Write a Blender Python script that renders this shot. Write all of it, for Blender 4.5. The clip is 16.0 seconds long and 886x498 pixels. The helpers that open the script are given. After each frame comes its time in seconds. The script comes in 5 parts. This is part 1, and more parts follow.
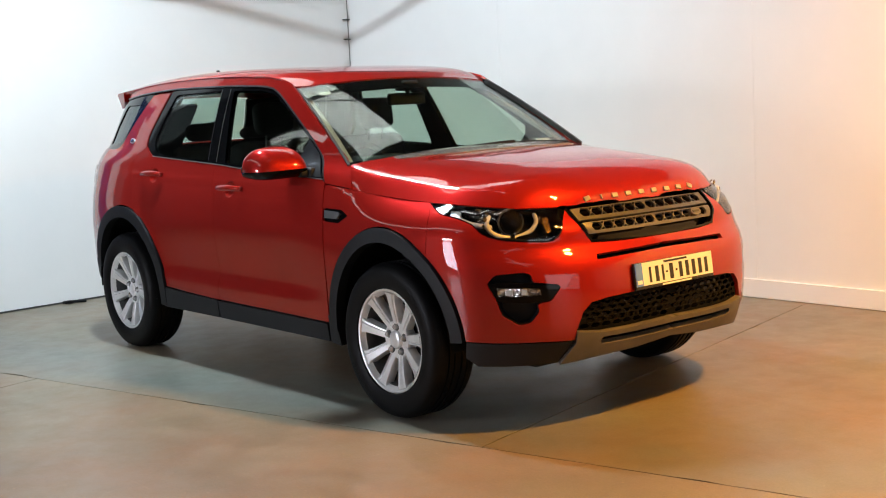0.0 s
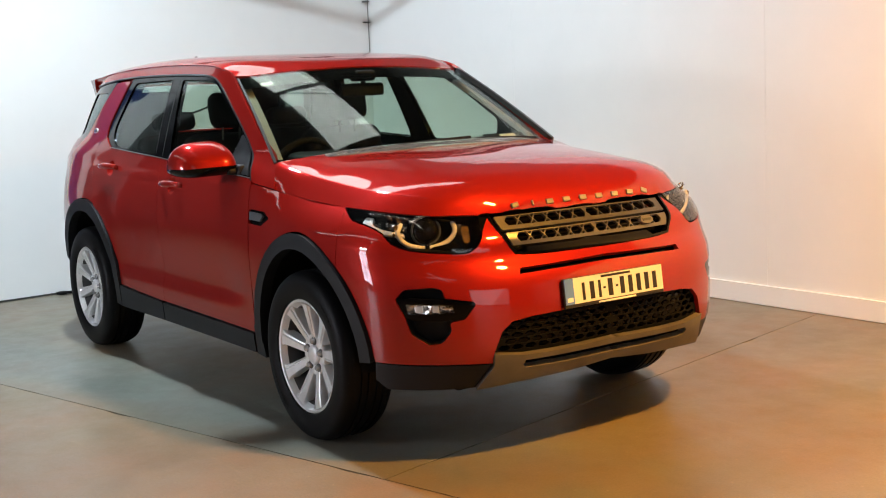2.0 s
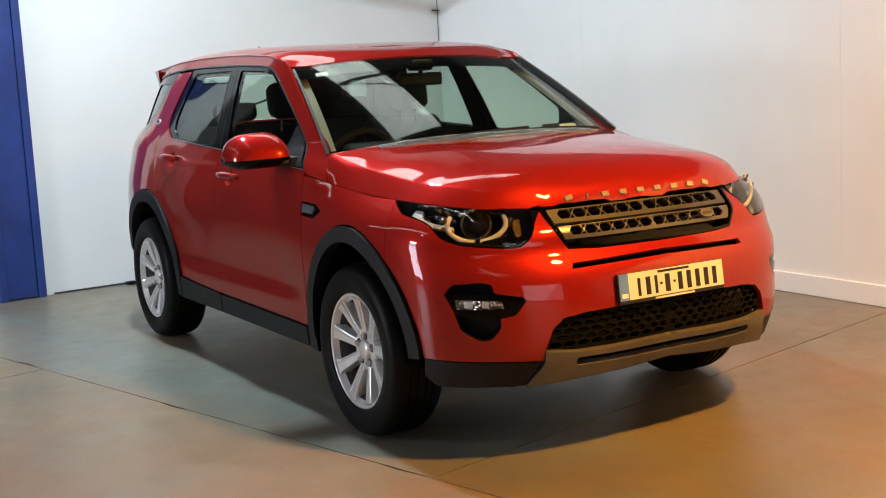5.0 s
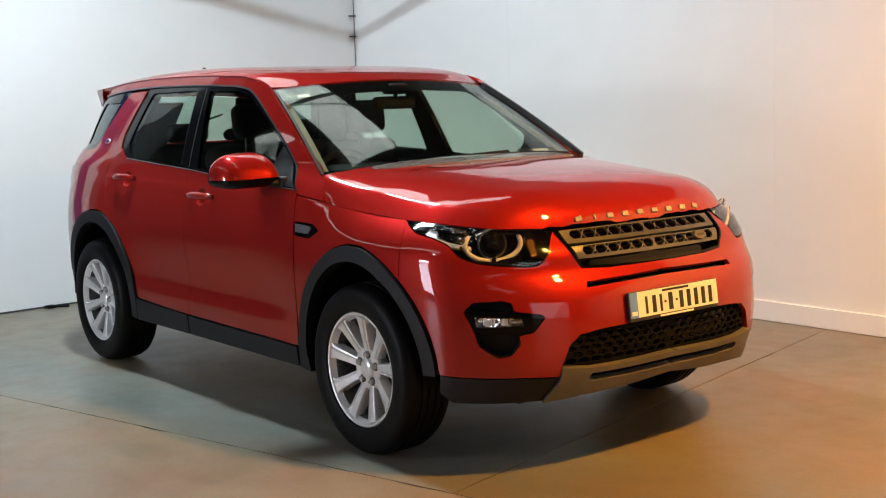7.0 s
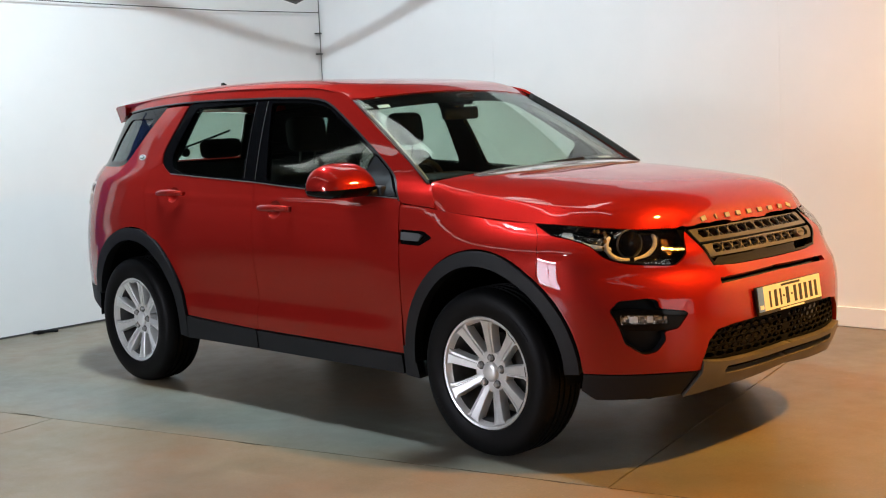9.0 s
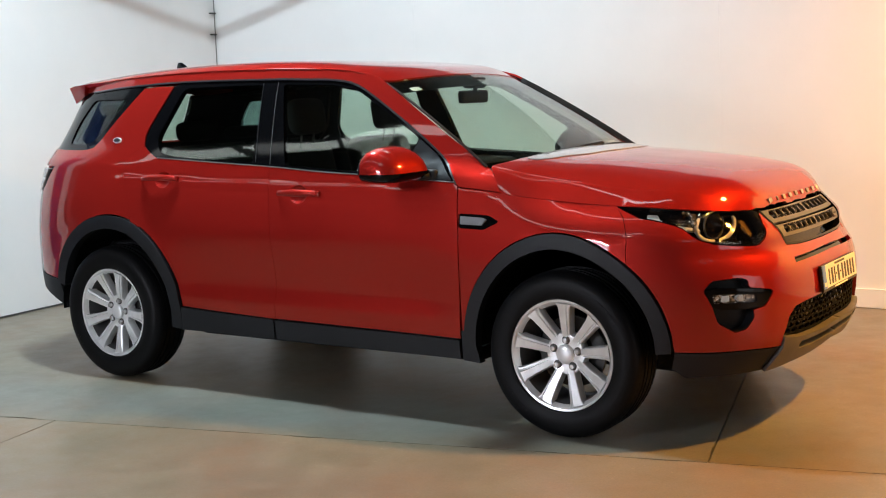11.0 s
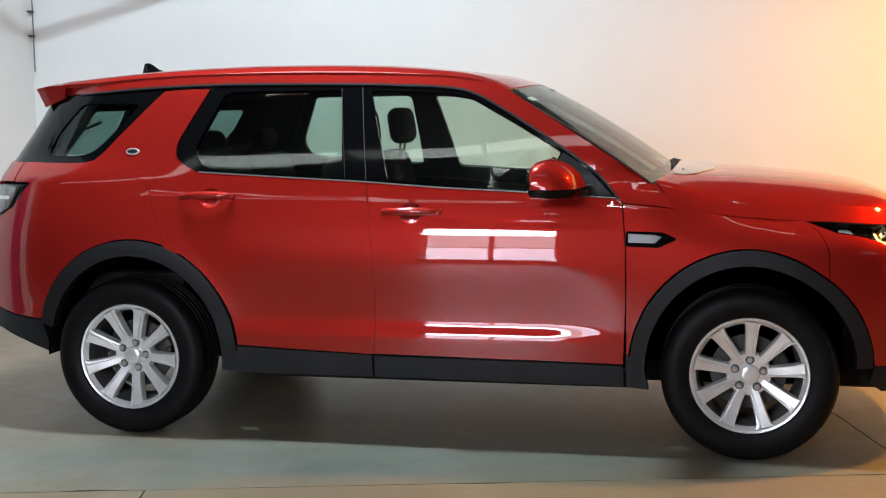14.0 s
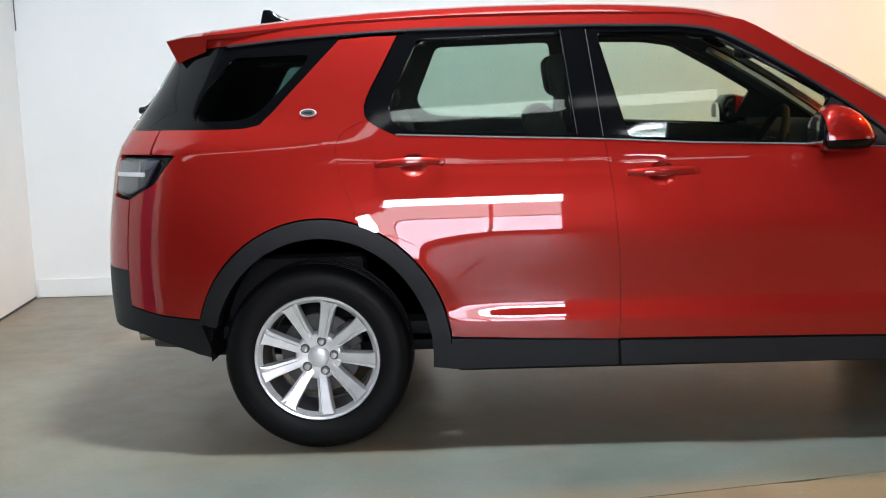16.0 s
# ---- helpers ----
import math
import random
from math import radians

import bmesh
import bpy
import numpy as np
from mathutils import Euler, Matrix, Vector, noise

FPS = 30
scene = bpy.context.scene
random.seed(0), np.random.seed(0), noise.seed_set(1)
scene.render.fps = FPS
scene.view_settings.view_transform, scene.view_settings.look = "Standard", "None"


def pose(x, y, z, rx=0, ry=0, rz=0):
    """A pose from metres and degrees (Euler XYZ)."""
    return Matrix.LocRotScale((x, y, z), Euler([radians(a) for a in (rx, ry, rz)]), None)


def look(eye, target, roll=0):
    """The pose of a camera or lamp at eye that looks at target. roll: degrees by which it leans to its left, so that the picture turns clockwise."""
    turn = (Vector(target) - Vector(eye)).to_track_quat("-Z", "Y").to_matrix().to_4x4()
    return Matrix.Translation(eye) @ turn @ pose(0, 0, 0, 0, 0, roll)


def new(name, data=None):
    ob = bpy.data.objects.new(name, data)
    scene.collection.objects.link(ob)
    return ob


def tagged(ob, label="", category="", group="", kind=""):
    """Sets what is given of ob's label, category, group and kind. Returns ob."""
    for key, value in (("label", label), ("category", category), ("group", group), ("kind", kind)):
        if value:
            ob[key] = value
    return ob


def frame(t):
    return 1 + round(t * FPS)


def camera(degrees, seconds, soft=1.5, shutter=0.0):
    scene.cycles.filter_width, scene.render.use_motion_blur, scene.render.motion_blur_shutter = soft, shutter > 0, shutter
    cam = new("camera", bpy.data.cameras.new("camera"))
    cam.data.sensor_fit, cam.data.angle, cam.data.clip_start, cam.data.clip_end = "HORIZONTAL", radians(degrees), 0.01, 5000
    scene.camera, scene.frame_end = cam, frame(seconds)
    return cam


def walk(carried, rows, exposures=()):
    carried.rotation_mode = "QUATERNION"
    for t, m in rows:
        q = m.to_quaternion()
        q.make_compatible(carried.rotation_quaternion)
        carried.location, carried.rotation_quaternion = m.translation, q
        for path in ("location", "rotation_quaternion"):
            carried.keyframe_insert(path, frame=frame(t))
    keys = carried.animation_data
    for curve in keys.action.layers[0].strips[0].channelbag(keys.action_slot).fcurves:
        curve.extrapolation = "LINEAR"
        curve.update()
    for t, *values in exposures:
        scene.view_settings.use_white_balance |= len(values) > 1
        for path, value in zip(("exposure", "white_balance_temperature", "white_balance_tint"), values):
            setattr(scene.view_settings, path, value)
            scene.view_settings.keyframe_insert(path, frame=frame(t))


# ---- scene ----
cam = camera(39.8, 16.0, soft=1.1)
PATH = [
    (0, (5.794, -4.16, 1.421), (4.252, -2.909, 1.185), -3.0),
    (0.5, (5.771, -3.901, 1.423), (4.219, -2.661, 1.193), -1.8),
    (1, (5.771, -3.687, 1.431), (4.192, -2.484, 1.182), -1.9),
    (1.5, (5.829, -3.426, 1.451), (4.218, -2.269, 1.192), -1.9),
    (2, (5.858, -3.243, 1.447), (4.218, -2.129, 1.186), -2.7),
    (2.5, (5.795, -3.066, 1.435), (4.14, -1.974, 1.172), -2.4),
    (3, (5.776, -2.941, 1.455), (4.104, -1.877, 1.187), -2.4),
    (3.5, (5.804, -2.89, 1.46), (4.112, -1.858, 1.189), -2.6),
    (4, (5.833, -2.882, 1.45), (4.125, -1.878, 1.179), -3.0),
    (4.2, (5.835, -2.899, 1.453), (4.121, -1.906, 1.179), -3.1),
    (6.3, (5.705, -3.476, 1.438), (4.056, -2.375, 1.172), -2.3),
    (6.5, (5.64, -3.527, 1.453), (4.028, -2.372, 1.189), -2.3),
    (7, (5.533, -3.674, 1.451), (3.962, -2.459, 1.213), -1.9),
    (7.5, (5.413, -3.944, 1.47), (3.855, -2.71, 1.249), -2.3),
    (8, (5.255, -4.146, 1.443), (3.752, -2.846, 1.216), -1.9),
    (8.5, (5.025, -4.357, 1.452), (3.549, -3.026, 1.228), -2.7),
    (9, (4.835, -4.599, 1.427), (3.43, -3.191, 1.217), -2.6),
    (9.2, (4.728, -4.728, 1.436), (3.342, -3.3, 1.234), -2.6),
    (11.3, (3.505, -5.491, 1.467), (2.475, -3.794, 1.229), -1.8),
    (11.5, (3.328, -5.538, 1.451), (2.331, -3.82, 1.223), -1.7),
    (12, (2.952, -5.65, 1.453), (2.031, -3.891, 1.21), -1.6),
    (12.5, (2.54, -5.774, 1.448), (1.791, -3.934, 1.218), -0.9),
    (13, (2.077, -5.849, 1.452), (1.409, -3.978, 1.222), -0.8),
    (13.5, (1.637, -5.933, 1.464), (1.145, -4.006, 1.248), -0.7),
    (14, (1.178, -5.981, 1.444), (0.763, -4.037, 1.224), -0.7),
    (14.5, (0.675, -5.968, 1.446), (0.336, -4.009, 1.229), -1.2),
    (15, (0.229, -5.899, 1.457), (-0.036, -3.929, 1.237), -1.7),
    (15.5, (-0.205, -5.685, 1.432), (-0.393, -3.709, 1.181), -2.4),
    (16, (-0.624, -5.438, 1.427), (-0.733, -3.462, 1.139), -2.3),
]
walk(cam, [(t, look(eye, target, roll)) for t, eye, target, roll in PATH], [(0, .13), (1, .12), (4, 0), (7, -.08), (8.5, -.03), (11.5, .10), (14, .04), (15, .10), (16, .26)])

# ---- world, lights ----
world = bpy.data.worlds.new("hall_air")
scene.world = world
world.use_nodes = True
world.node_tree.nodes["Background"].inputs[0].default_value = (.80, .90, 1.0, 1)
world.node_tree.nodes["Background"].inputs[1].default_value = .01


def area_lamp(name, m, sx, sy, watts, colour):
    data = bpy.data.lights.new(name, "AREA")
    data.shape, data.size, data.size_y, data.energy, data.color = "RECTANGLE", sx, sy, watts, colour
    ob = new(name, data)
    ob.matrix_world = m
    return ob


area_lamp("key_batten", look((-1.05, -.85, 4.12), (-1.05, -.80, 0)), .60, .18, 222, (.71, .89, 1.0))
area_lamp("office_light", look((-.75, -6.86, 2.22), (-.60, 0, 1.6)), 1.25, .42, 84, (.86, .90, 1.0))
area_lamp("hall_panel", look((.55, -5.5, 4.14), (.25, -4.6, 0)), .30, .14, 6, (.78, .89, 1.0))
# general fill for the hall, from an added lamp out of view
area_lamp("hall_fill", look((6.5, -4.6, 4.25), (6.0, -4.4, 0)), 3.0, .3, 3, (.92, .96, 1.0))
# added fill for the nose, not a known opening
area_lamp("front_fill", look((10.85, -1.6, 1.5), (2.5, -.6, .9)), 4.6, 2.8, 40, (.86, .94, 1.0))
area_lamp("tube_row", look((.3, -1.25, 4.24), (.3, -1.25, 0)), 3.6, .05, 2.5, (.92, .97, 1.0))
sodium = bpy.data.lights.new("sodium_flood", "SPOT")
sodium.energy, sodium.color, sodium.shadow_soft_size, sodium.spot_size, sodium.spot_blend = 1880, (1.0, .445, .062), .17, radians(162), .75
new("sodium_flood", sodium).matrix_world = look((4.5, .65, 4.08), (4.5, .75, 0))


# ---- materials ----
def material(name, base, rough=.5, metal=0.0, coat=0.0, spec=.5):
    m = bpy.data.materials.new(name)
    m.use_nodes = True
    b = m.node_tree.nodes["Principled BSDF"]
    b.inputs["Base Color"].default_value = (*base, 1)
    b.inputs["Roughness"].default_value = rough
    b.inputs["Metallic"].default_value = metal
    b.inputs["Coat Weight"].default_value = coat
    b.inputs["Coat Roughness"].default_value = .02
    b.inputs["Specular IOR Level"].default_value = spec
    return m


def nodes_of(m):
    t = m.node_tree
    return t, t.nodes, t.links, t.nodes["Principled BSDF"]


def noise_node(t, scale, detail=4, rough=.55, coords="Object"):
    c = t.nodes.new("ShaderNodeTexCoord")
    n = t.nodes.new("ShaderNodeTexNoise")
    n.inputs["Scale"].default_value, n.inputs["Detail"].default_value, n.inputs["Roughness"].default_value = scale, detail, rough
    t.links.new(c.outputs[coords], n.inputs["Vector"])
    return n


def ramp(t, src, stops):
    r = t.nodes.new("ShaderNodeValToRGB")
    e = r.color_ramp.elements
    while len(e) < len(stops):
        e.new(.5)
    for k, (p, c) in enumerate(stops):
        e[k].position, e[k].color = p, (*c, 1)
    t.links.new(src, r.inputs[0])
    return r


def mixed(t, fac, a, b, mode="MIX"):
    n = t.nodes.new("ShaderNodeMix")
    n.data_type, n.blend_type = "RGBA", mode
    for key, v in ((0, fac), (6, a), (7, b)):
        if isinstance(v, (int, float)):
            n.inputs[key].default_value = v
        elif isinstance(v, tuple):
            n.inputs[key].default_value = (*v, 1)
        else:
            t.links.new(v, n.inputs[key])
    return n.outputs[2]


def bump(t, src, strength, dist, b):
    n = t.nodes.new("ShaderNodeBump")
    n.inputs["Strength"].default_value, n.inputs["Distance"].default_value = strength, dist
    t.links.new(src, n.inputs["Height"])
    t.links.new(n.outputs[0], b.inputs["Normal"])


def concrete_material():
    """Power-floated slabs: clouds, pink and green-grey tints, stains, pale specks and fine scratches."""
    m = material("worn_concrete", (.16, .145, .128), .42)
    t, ns, ln, b = nodes_of(m)
    big, mid, fine = noise_node(t, .8, 7, .66), noise_node(t, 6, 6, .66), noise_node(t, 90, 4, .6)
    c1 = ramp(t, big.outputs[0], [(.30, (.150, .120, .084)), (.5, (.189, .152, .107)), (.70, (.236, .195, .143))])
    tint = ramp(t, noise_node(t, 1.15, 5, .62).outputs[0], [(.36, (.92, 1.01, 1.0)), (.52, (1, 1, 1)), (.64, (1.12, .97, .88))])
    c = mixed(t, 1.0, c1.outputs[0], tint.outputs[0], "MULTIPLY")
    c2 = ramp(t, mid.outputs[0], [(.30, (.90, .89, .88)), (.5, (1, 1, 1)), (.72, (1.07, 1.06, 1.05))])
    c = mixed(t, 1.0, c, c2.outputs[0], "MULTIPLY")
    spots = noise_node(t, 1.7, 4, .6)
    c4 = ramp(t, spots.outputs[0], [(.58, (1, 1, 1)), (.66, (.90, .89, .88)), (.80, (.80, .78, .76))])
    c = mixed(t, .8, c, c4.outputs[0], "MULTIPLY")
    c3 = ramp(t, fine.outputs[0], [(.3, (.88, .88, .88)), (.6, (1.04, 1.04, 1.04))])
    c = mixed(t, 1.0, c, c3.outputs[0], "MULTIPLY")
    speck = ramp(t, noise_node(t, 34, 2, .5).outputs[0], [(.70, (1, 1, 1)), (.745, (1.32, 1.30, 1.26))])
    c = mixed(t, 1.0, c, speck.outputs[0], "MULTIPLY")
    for turn, stretch in ((12, (1.2, 46, 1)), (64, (1.6, 60, 1))):
        co, mp, sc = ns.new("ShaderNodeTexCoord"), ns.new("ShaderNodeMapping"), ns.new("ShaderNodeTexNoise")
        mp.inputs["Rotation"].default_value, mp.inputs["Scale"].default_value = (0, 0, radians(turn)), stretch
        sc.inputs["Scale"].default_value, sc.inputs["Detail"].default_value = 1.0, 2
        ln.new(co.outputs["Object"], mp.inputs["Vector"])
        ln.new(mp.outputs[0], sc.inputs["Vector"])
        lines = ramp(t, sc.outputs[0], [(.70, (1, 1, 1)), (.735, (1.16, 1.15, 1.13)), (.77, (1, 1, 1))])
        c = mixed(t, 1.0, c, lines.outputs[0], "MULTIPLY")
    # pinker slabs past the long joint; along it the key's cool strip put into the colour
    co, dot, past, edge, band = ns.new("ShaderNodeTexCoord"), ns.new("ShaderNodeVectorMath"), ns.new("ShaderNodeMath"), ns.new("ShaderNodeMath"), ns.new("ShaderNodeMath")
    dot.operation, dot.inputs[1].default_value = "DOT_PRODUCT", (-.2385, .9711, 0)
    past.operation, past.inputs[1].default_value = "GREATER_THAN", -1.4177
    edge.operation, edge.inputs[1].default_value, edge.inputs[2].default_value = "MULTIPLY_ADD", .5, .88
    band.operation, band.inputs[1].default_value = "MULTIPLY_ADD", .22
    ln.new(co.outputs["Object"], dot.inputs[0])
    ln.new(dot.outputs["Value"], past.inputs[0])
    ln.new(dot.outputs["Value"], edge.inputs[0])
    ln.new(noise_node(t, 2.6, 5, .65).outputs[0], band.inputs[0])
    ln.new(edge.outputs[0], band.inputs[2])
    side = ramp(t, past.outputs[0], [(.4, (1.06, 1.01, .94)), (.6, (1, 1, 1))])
    cool_strip = ramp(t, band.outputs[0], [(.30, (.95, 1.02, 1.08)), (.40, (.84, 1.02, 1.22)), (.56, (.86, 1.01, 1.18)), (.74, (1, 1, 1))])
    both = mixed(t, past.outputs[0], side.outputs[0], cool_strip.outputs[0], "MULTIPLY")
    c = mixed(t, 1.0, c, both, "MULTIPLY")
    ln.new(c, b.inputs["Base Color"])
    r = ramp(t, mid.outputs[0], [(.30, (.30, .30, .30)), (.70, (.46, .46, .46))])
    ln.new(r.outputs[0], b.inputs["Roughness"])
    bump(t, fine.outputs[0], .25, .002, b)
    return m


def wall_material():
    m = material("painted_wall", (.80, .80, .79), .55)
    t, ns, ln, b = nodes_of(m)
    n, f = noise_node(t, .9, 5, .6), noise_node(t, 35, 3, .5)
    c = ramp(t, n.outputs[0], [(.3, (.77, .765, .755)), (.7, (.83, .82, .807))])
    ln.new(c.outputs[0], b.inputs["Base Color"])
    bump(t, f.outputs[0], .12, .002, b)
    return m


def paint_material():
    m = material("red_metallic_paint", (.36, .014, .009), .43, .40, 1.0, .02)
    t, ns, ln, b = nodes_of(m)
    f = noise_node(t, 900, 2, .5)
    c = ramp(t, f.outputs[0], [(.35, (.252, .0104, .0074)), (.65, (.368, .0160, .0114))])
    ln.new(c.outputs[0], b.inputs["Base Color"])
    b.inputs["Coat IOR"].default_value = 1.5
    b.inputs["Specular Tint"].default_value = (.55, .05, .04, 1)
    return m


def grained(name, base, rough, scale=220, strength=.35, spec=.4):
    m = material(name, base, rough, spec=spec)
    t, ns, ln, b = nodes_of(m)
    n, w = noise_node(t, scale, 3, .6), noise_node(t, 5, 4, .6)
    lo, hi = tuple(v * .78 for v in base), tuple(v * 1.25 for v in base)
    ln.new(ramp(t, w.outputs[0], [(.3, lo), (.7, hi)]).outputs[0], b.inputs["Base Color"])
    bump(t, n.outputs[0], strength, .001, b)
    return m


def alloy_material():
    m = material("silver_alloy", (.80, .81, .82), .34, .45, .6)
    t, ns, ln, b = nodes_of(m)
    n = noise_node(t, 14, 4, .6)
    ln.new(ramp(t, n.outputs[0], [(.3, (.74, .75, .76)), (.7, (.84, .85, .86))]).outputs[0], b.inputs["Base Color"])
    ln.new(ramp(t, n.outputs[0], [(.3, (.28, .28, .28)), (.7, (.32, .32, .32))]).outputs[0], b.inputs["Roughness"])
    return m


def faceted_material():
    """Bright metal pressed into small facets, as in a lamp reflector."""
    m = material("faceted_reflector", (.72, .72, .72), .12, 1.0)
    t, ns, ln, b = nodes_of(m)
    v = ns.new("ShaderNodeTexVoronoi")
    v.inputs["Scale"].default_value = 70
    c = ns.new("ShaderNodeTexCoord")
    ln.new(c.outputs["Object"], v.inputs["Vector"])
    bump(t, v.outputs["Distance"], .9, .01, b)
    return m


def glass_material(name, tint, gloss=.02, fall=5.4):
    """Thin glazing: tinted see-through with Fresnel gloss."""
    m = bpy.data.materials.new(name)
    m.use_nodes = True
    t = m.node_tree
    t.nodes.clear()
    out, mix = t.nodes.new("ShaderNodeOutputMaterial"), t.nodes.new("ShaderNodeMixShader")
    clear, shine, fr = t.nodes.new("ShaderNodeBsdfTransparent"), t.nodes.new("ShaderNodeBsdfGlossy"), t.nodes.new("ShaderNodeLayerWeight")
    clear.inputs[0].default_value = (*tint, 1)
    shine.inputs["Roughness"].default_value = gloss
    fr.inputs[0].default_value = .5
    power, scaled = t.nodes.new("ShaderNodeMath"), t.nodes.new("ShaderNodeMath")
    power.operation, power.inputs[1].default_value = "POWER", fall
    scaled.operation, scaled.inputs[1].default_value, scaled.inputs[2].default_value = "MULTIPLY_ADD", .80, .042
    t.links.new(fr.outputs["Facing"], power.inputs[0])
    t.links.new(power.outputs[0], scaled.inputs[0])
    t.links.new(scaled.outputs[0], mix.inputs[0])
    t.links.new(clear.outputs[0], mix.inputs[1])
    t.links.new(shine.outputs[0], mix.inputs[2])
    t.links.new(mix.outputs[0], out.inputs[0])
    return m


def streaked_glow(name, colour, strength):
    """Translucent sheeting, lit from above; its corrugations' light and dark are streaked into the glow."""
    m = glow_material(name, colour, strength)
    t, ns, ln, b = nodes_of(m)
    c, mp = ns.new("ShaderNodeTexCoord"), ns.new("ShaderNodeMapping")
    mp.inputs["Scale"].default_value = (.5, 26, 1)
    n = ns.new("ShaderNodeTexNoise")
    n.inputs["Scale"].default_value, n.inputs["Detail"].default_value = 1.0, 5
    ln.new(c.outputs["Object"], mp.inputs["Vector"])
    ln.new(mp.outputs[0], n.inputs["Vector"])
    r = ramp(t, n.outputs[0], [(.34, (.20, .22, .215)), (.60, colour)])
    ln.new(r.outputs[0], b.inputs["Emission Color"])
    return m


def glow_material(name, colour, strength):
    m = bpy.data.materials.new(name)
    m.use_nodes = True
    t = m.node_tree
    b = t.nodes["Principled BSDF"]
    b.inputs["Base Color"].default_value = (.8, .8, .8, 1)
    b.inputs["Emission Color"].default_value = (*colour, 1)
    b.inputs["Emission Strength"].default_value = strength
    return m


CONCRETE, WALL, RED = concrete_material(), wall_material(), paint_material()
CLAD = grained("dark_grey_textured_plastic", (.0058, .0066, .0088), .54, spec=.32)
RUBBER = grained("tyre_rubber", (.0042, .0042, .0048), .48, 160, .22, .13)
GLOSS = material("gloss_black", (.003, .003, .0036), .06, 0, 0, .16)
TRIM = grained("interior_black_trim", (.008, .008, .0088), .75, 120, .3, .2)
MESH = grained("matt_black_mesh", (.005, .005, .0052), .85, 160, .3, .08)
CLOTH = grained("dark_grey_seat_cloth", (.018, .0175, .017), .85, 260, .5, .2)
LINER = grained("pale_headlining", (.30, .29, .27), .9, 200, .3, .2)
ALLOY, CHROME = alloy_material(), material("bright_chrome", (.78, .78, .78), .10, 1.0)
STEEL = grained("dark_steel", (.06, .058, .055), .5, 60, .4)
SILVER = material("satin_silver_plastic", (.14, .14, .145), .36, .5, .2)
SKID = grained("satin_bronze_skid", (.095, .088, .078), .38, 140, .15, .5)
FACET = faceted_material()
BRONZE = material("satin_grille_metal", (.15, .145, .14), .32, .7)
NUTS = material("wheel_nut_steel", (.62, .62, .63), .25, .6)
BRIGHT = material("bright_moulding", (.26, .26, .27), .32, .7)
GUTTER = material("dark_gutter_moulding", (.02, .02, .022), .30)
GREY_PANEL = material("grey_airbag_panel", (.17, .175, .185), .22, .0, 1.0)
GLASS = glass_material("green_tinted_glass", (.86, .92, .87))
PRIVACY = glass_material("rear_tinted_glass", (.79, .87, .83))
SMOKED = glass_material("smoked_glass", (.45, .56, .54), fall=4.4)
LENS = glass_material("clear_lens", (.97, .97, .97))
AMBER = material("amber_lens", (.40, .15, .02), .15, 0, .5)
YELLOW = material("yellow_plate", (.80, .77, .72), .35)
WHITE, BLACK, BLUE = material("white_print", (.8, .8, .78), .5), material("black_print", (.01, .01, .01), .4), material("blue_print", (.12, .26, .80), .4)
GOLD = material("pale_metal_letters", (.46, .42, .35), .30, .9)
BLUE_PAINT = grained("blue_painted_steel", (.020, .045, .19), .45, 40, .2)
CABLE = grained("grey_cable_sheath", (.13, .13, .13), .5, 60, .2)
CREAM = material("pale_fixture", (.7, .7, .68), .5)
PALE_WALL = grained("pale_partition", (.30, .295, .31), .7, 30, .2)
# for walls out of view, kept dark so the car paint reflects little
DIM_WALL = grained("dim_grey_wall", (.10, .10, .10), .8, 30, .3)
ROOF_SHEET = grained("grey_roof_sheeting", (.05, .05, .05), .6, 20, .3)
ROOFLIGHT = streaked_glow("translucent_rooflight", (.93, 1.0, .98), 4.6)
ROOFLIGHT_DIM = glow_material("dim_rooflight", (.95, 1.0, .98), 3.0)
TUBE_LOW = glow_material("lit_tube", (.93, .97, 1.0), 2.5)
OFFICE_LOW = glow_material("office_lower_fill", (.80, .84, 1.0), 15.0)
# the rim's barrel, its colour darkened for the shade between the spokes
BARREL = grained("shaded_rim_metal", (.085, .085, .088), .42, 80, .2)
INDICATOR = material("amber_tinted_reflector", (.20, .13, .06), .25, .7, .4)
RING = material("pale_light_guide", (.68, .67, .64), .30, 0, .5)
FILL_PANEL = glow_material("front_fill_panel", (.92, .95, 1.0), .7)
OFFICE = glow_material("lit_office_room", (.90, .95, 1.0), 6.5)
TUBE = glow_material("lit_diffuser", (.9, .96, 1.0), 14.0)
SODIUM = glow_material("lit_sodium_glass", (1.0, .48, .08), 40.0)


# ---- mesh helpers ----
def link_mesh(name, verts, faces, mats, parent=None, label="", smooth=True, slots=None):
    me = bpy.data.meshes.new(name)
    me.from_pydata([tuple(v) for v in verts], [], faces)
    for m in (mats if isinstance(mats, (list, tuple)) else [mats]):
        me.materials.append(m)
    me.polygons.foreach_set("use_smooth", [smooth] * len(me.polygons))
    if slots is not None:
        me.polygons.foreach_set("material_index", slots)
    me.update()
    ob = new(name, me)
    if parent is not None:
        ob.parent = parent
    if label:
        tagged(ob, label)
    return ob


def part(name, bm, mat, parent=None, label="", smooth=False, sharp=35):
    me = bpy.data.meshes.new(name)
    bm.to_mesh(me)
    bm.free()
    for m in (mat if isinstance(mat, (list, tuple)) else [mat]):
        me.materials.append(m)
    if smooth:
        me.shade_smooth()
        me.set_sharp_from_angle(angle=radians(sharp))
    ob = new(name, me)
    if parent is not None:
        ob.parent = parent
    if label:
        tagged(ob, label)
    return ob


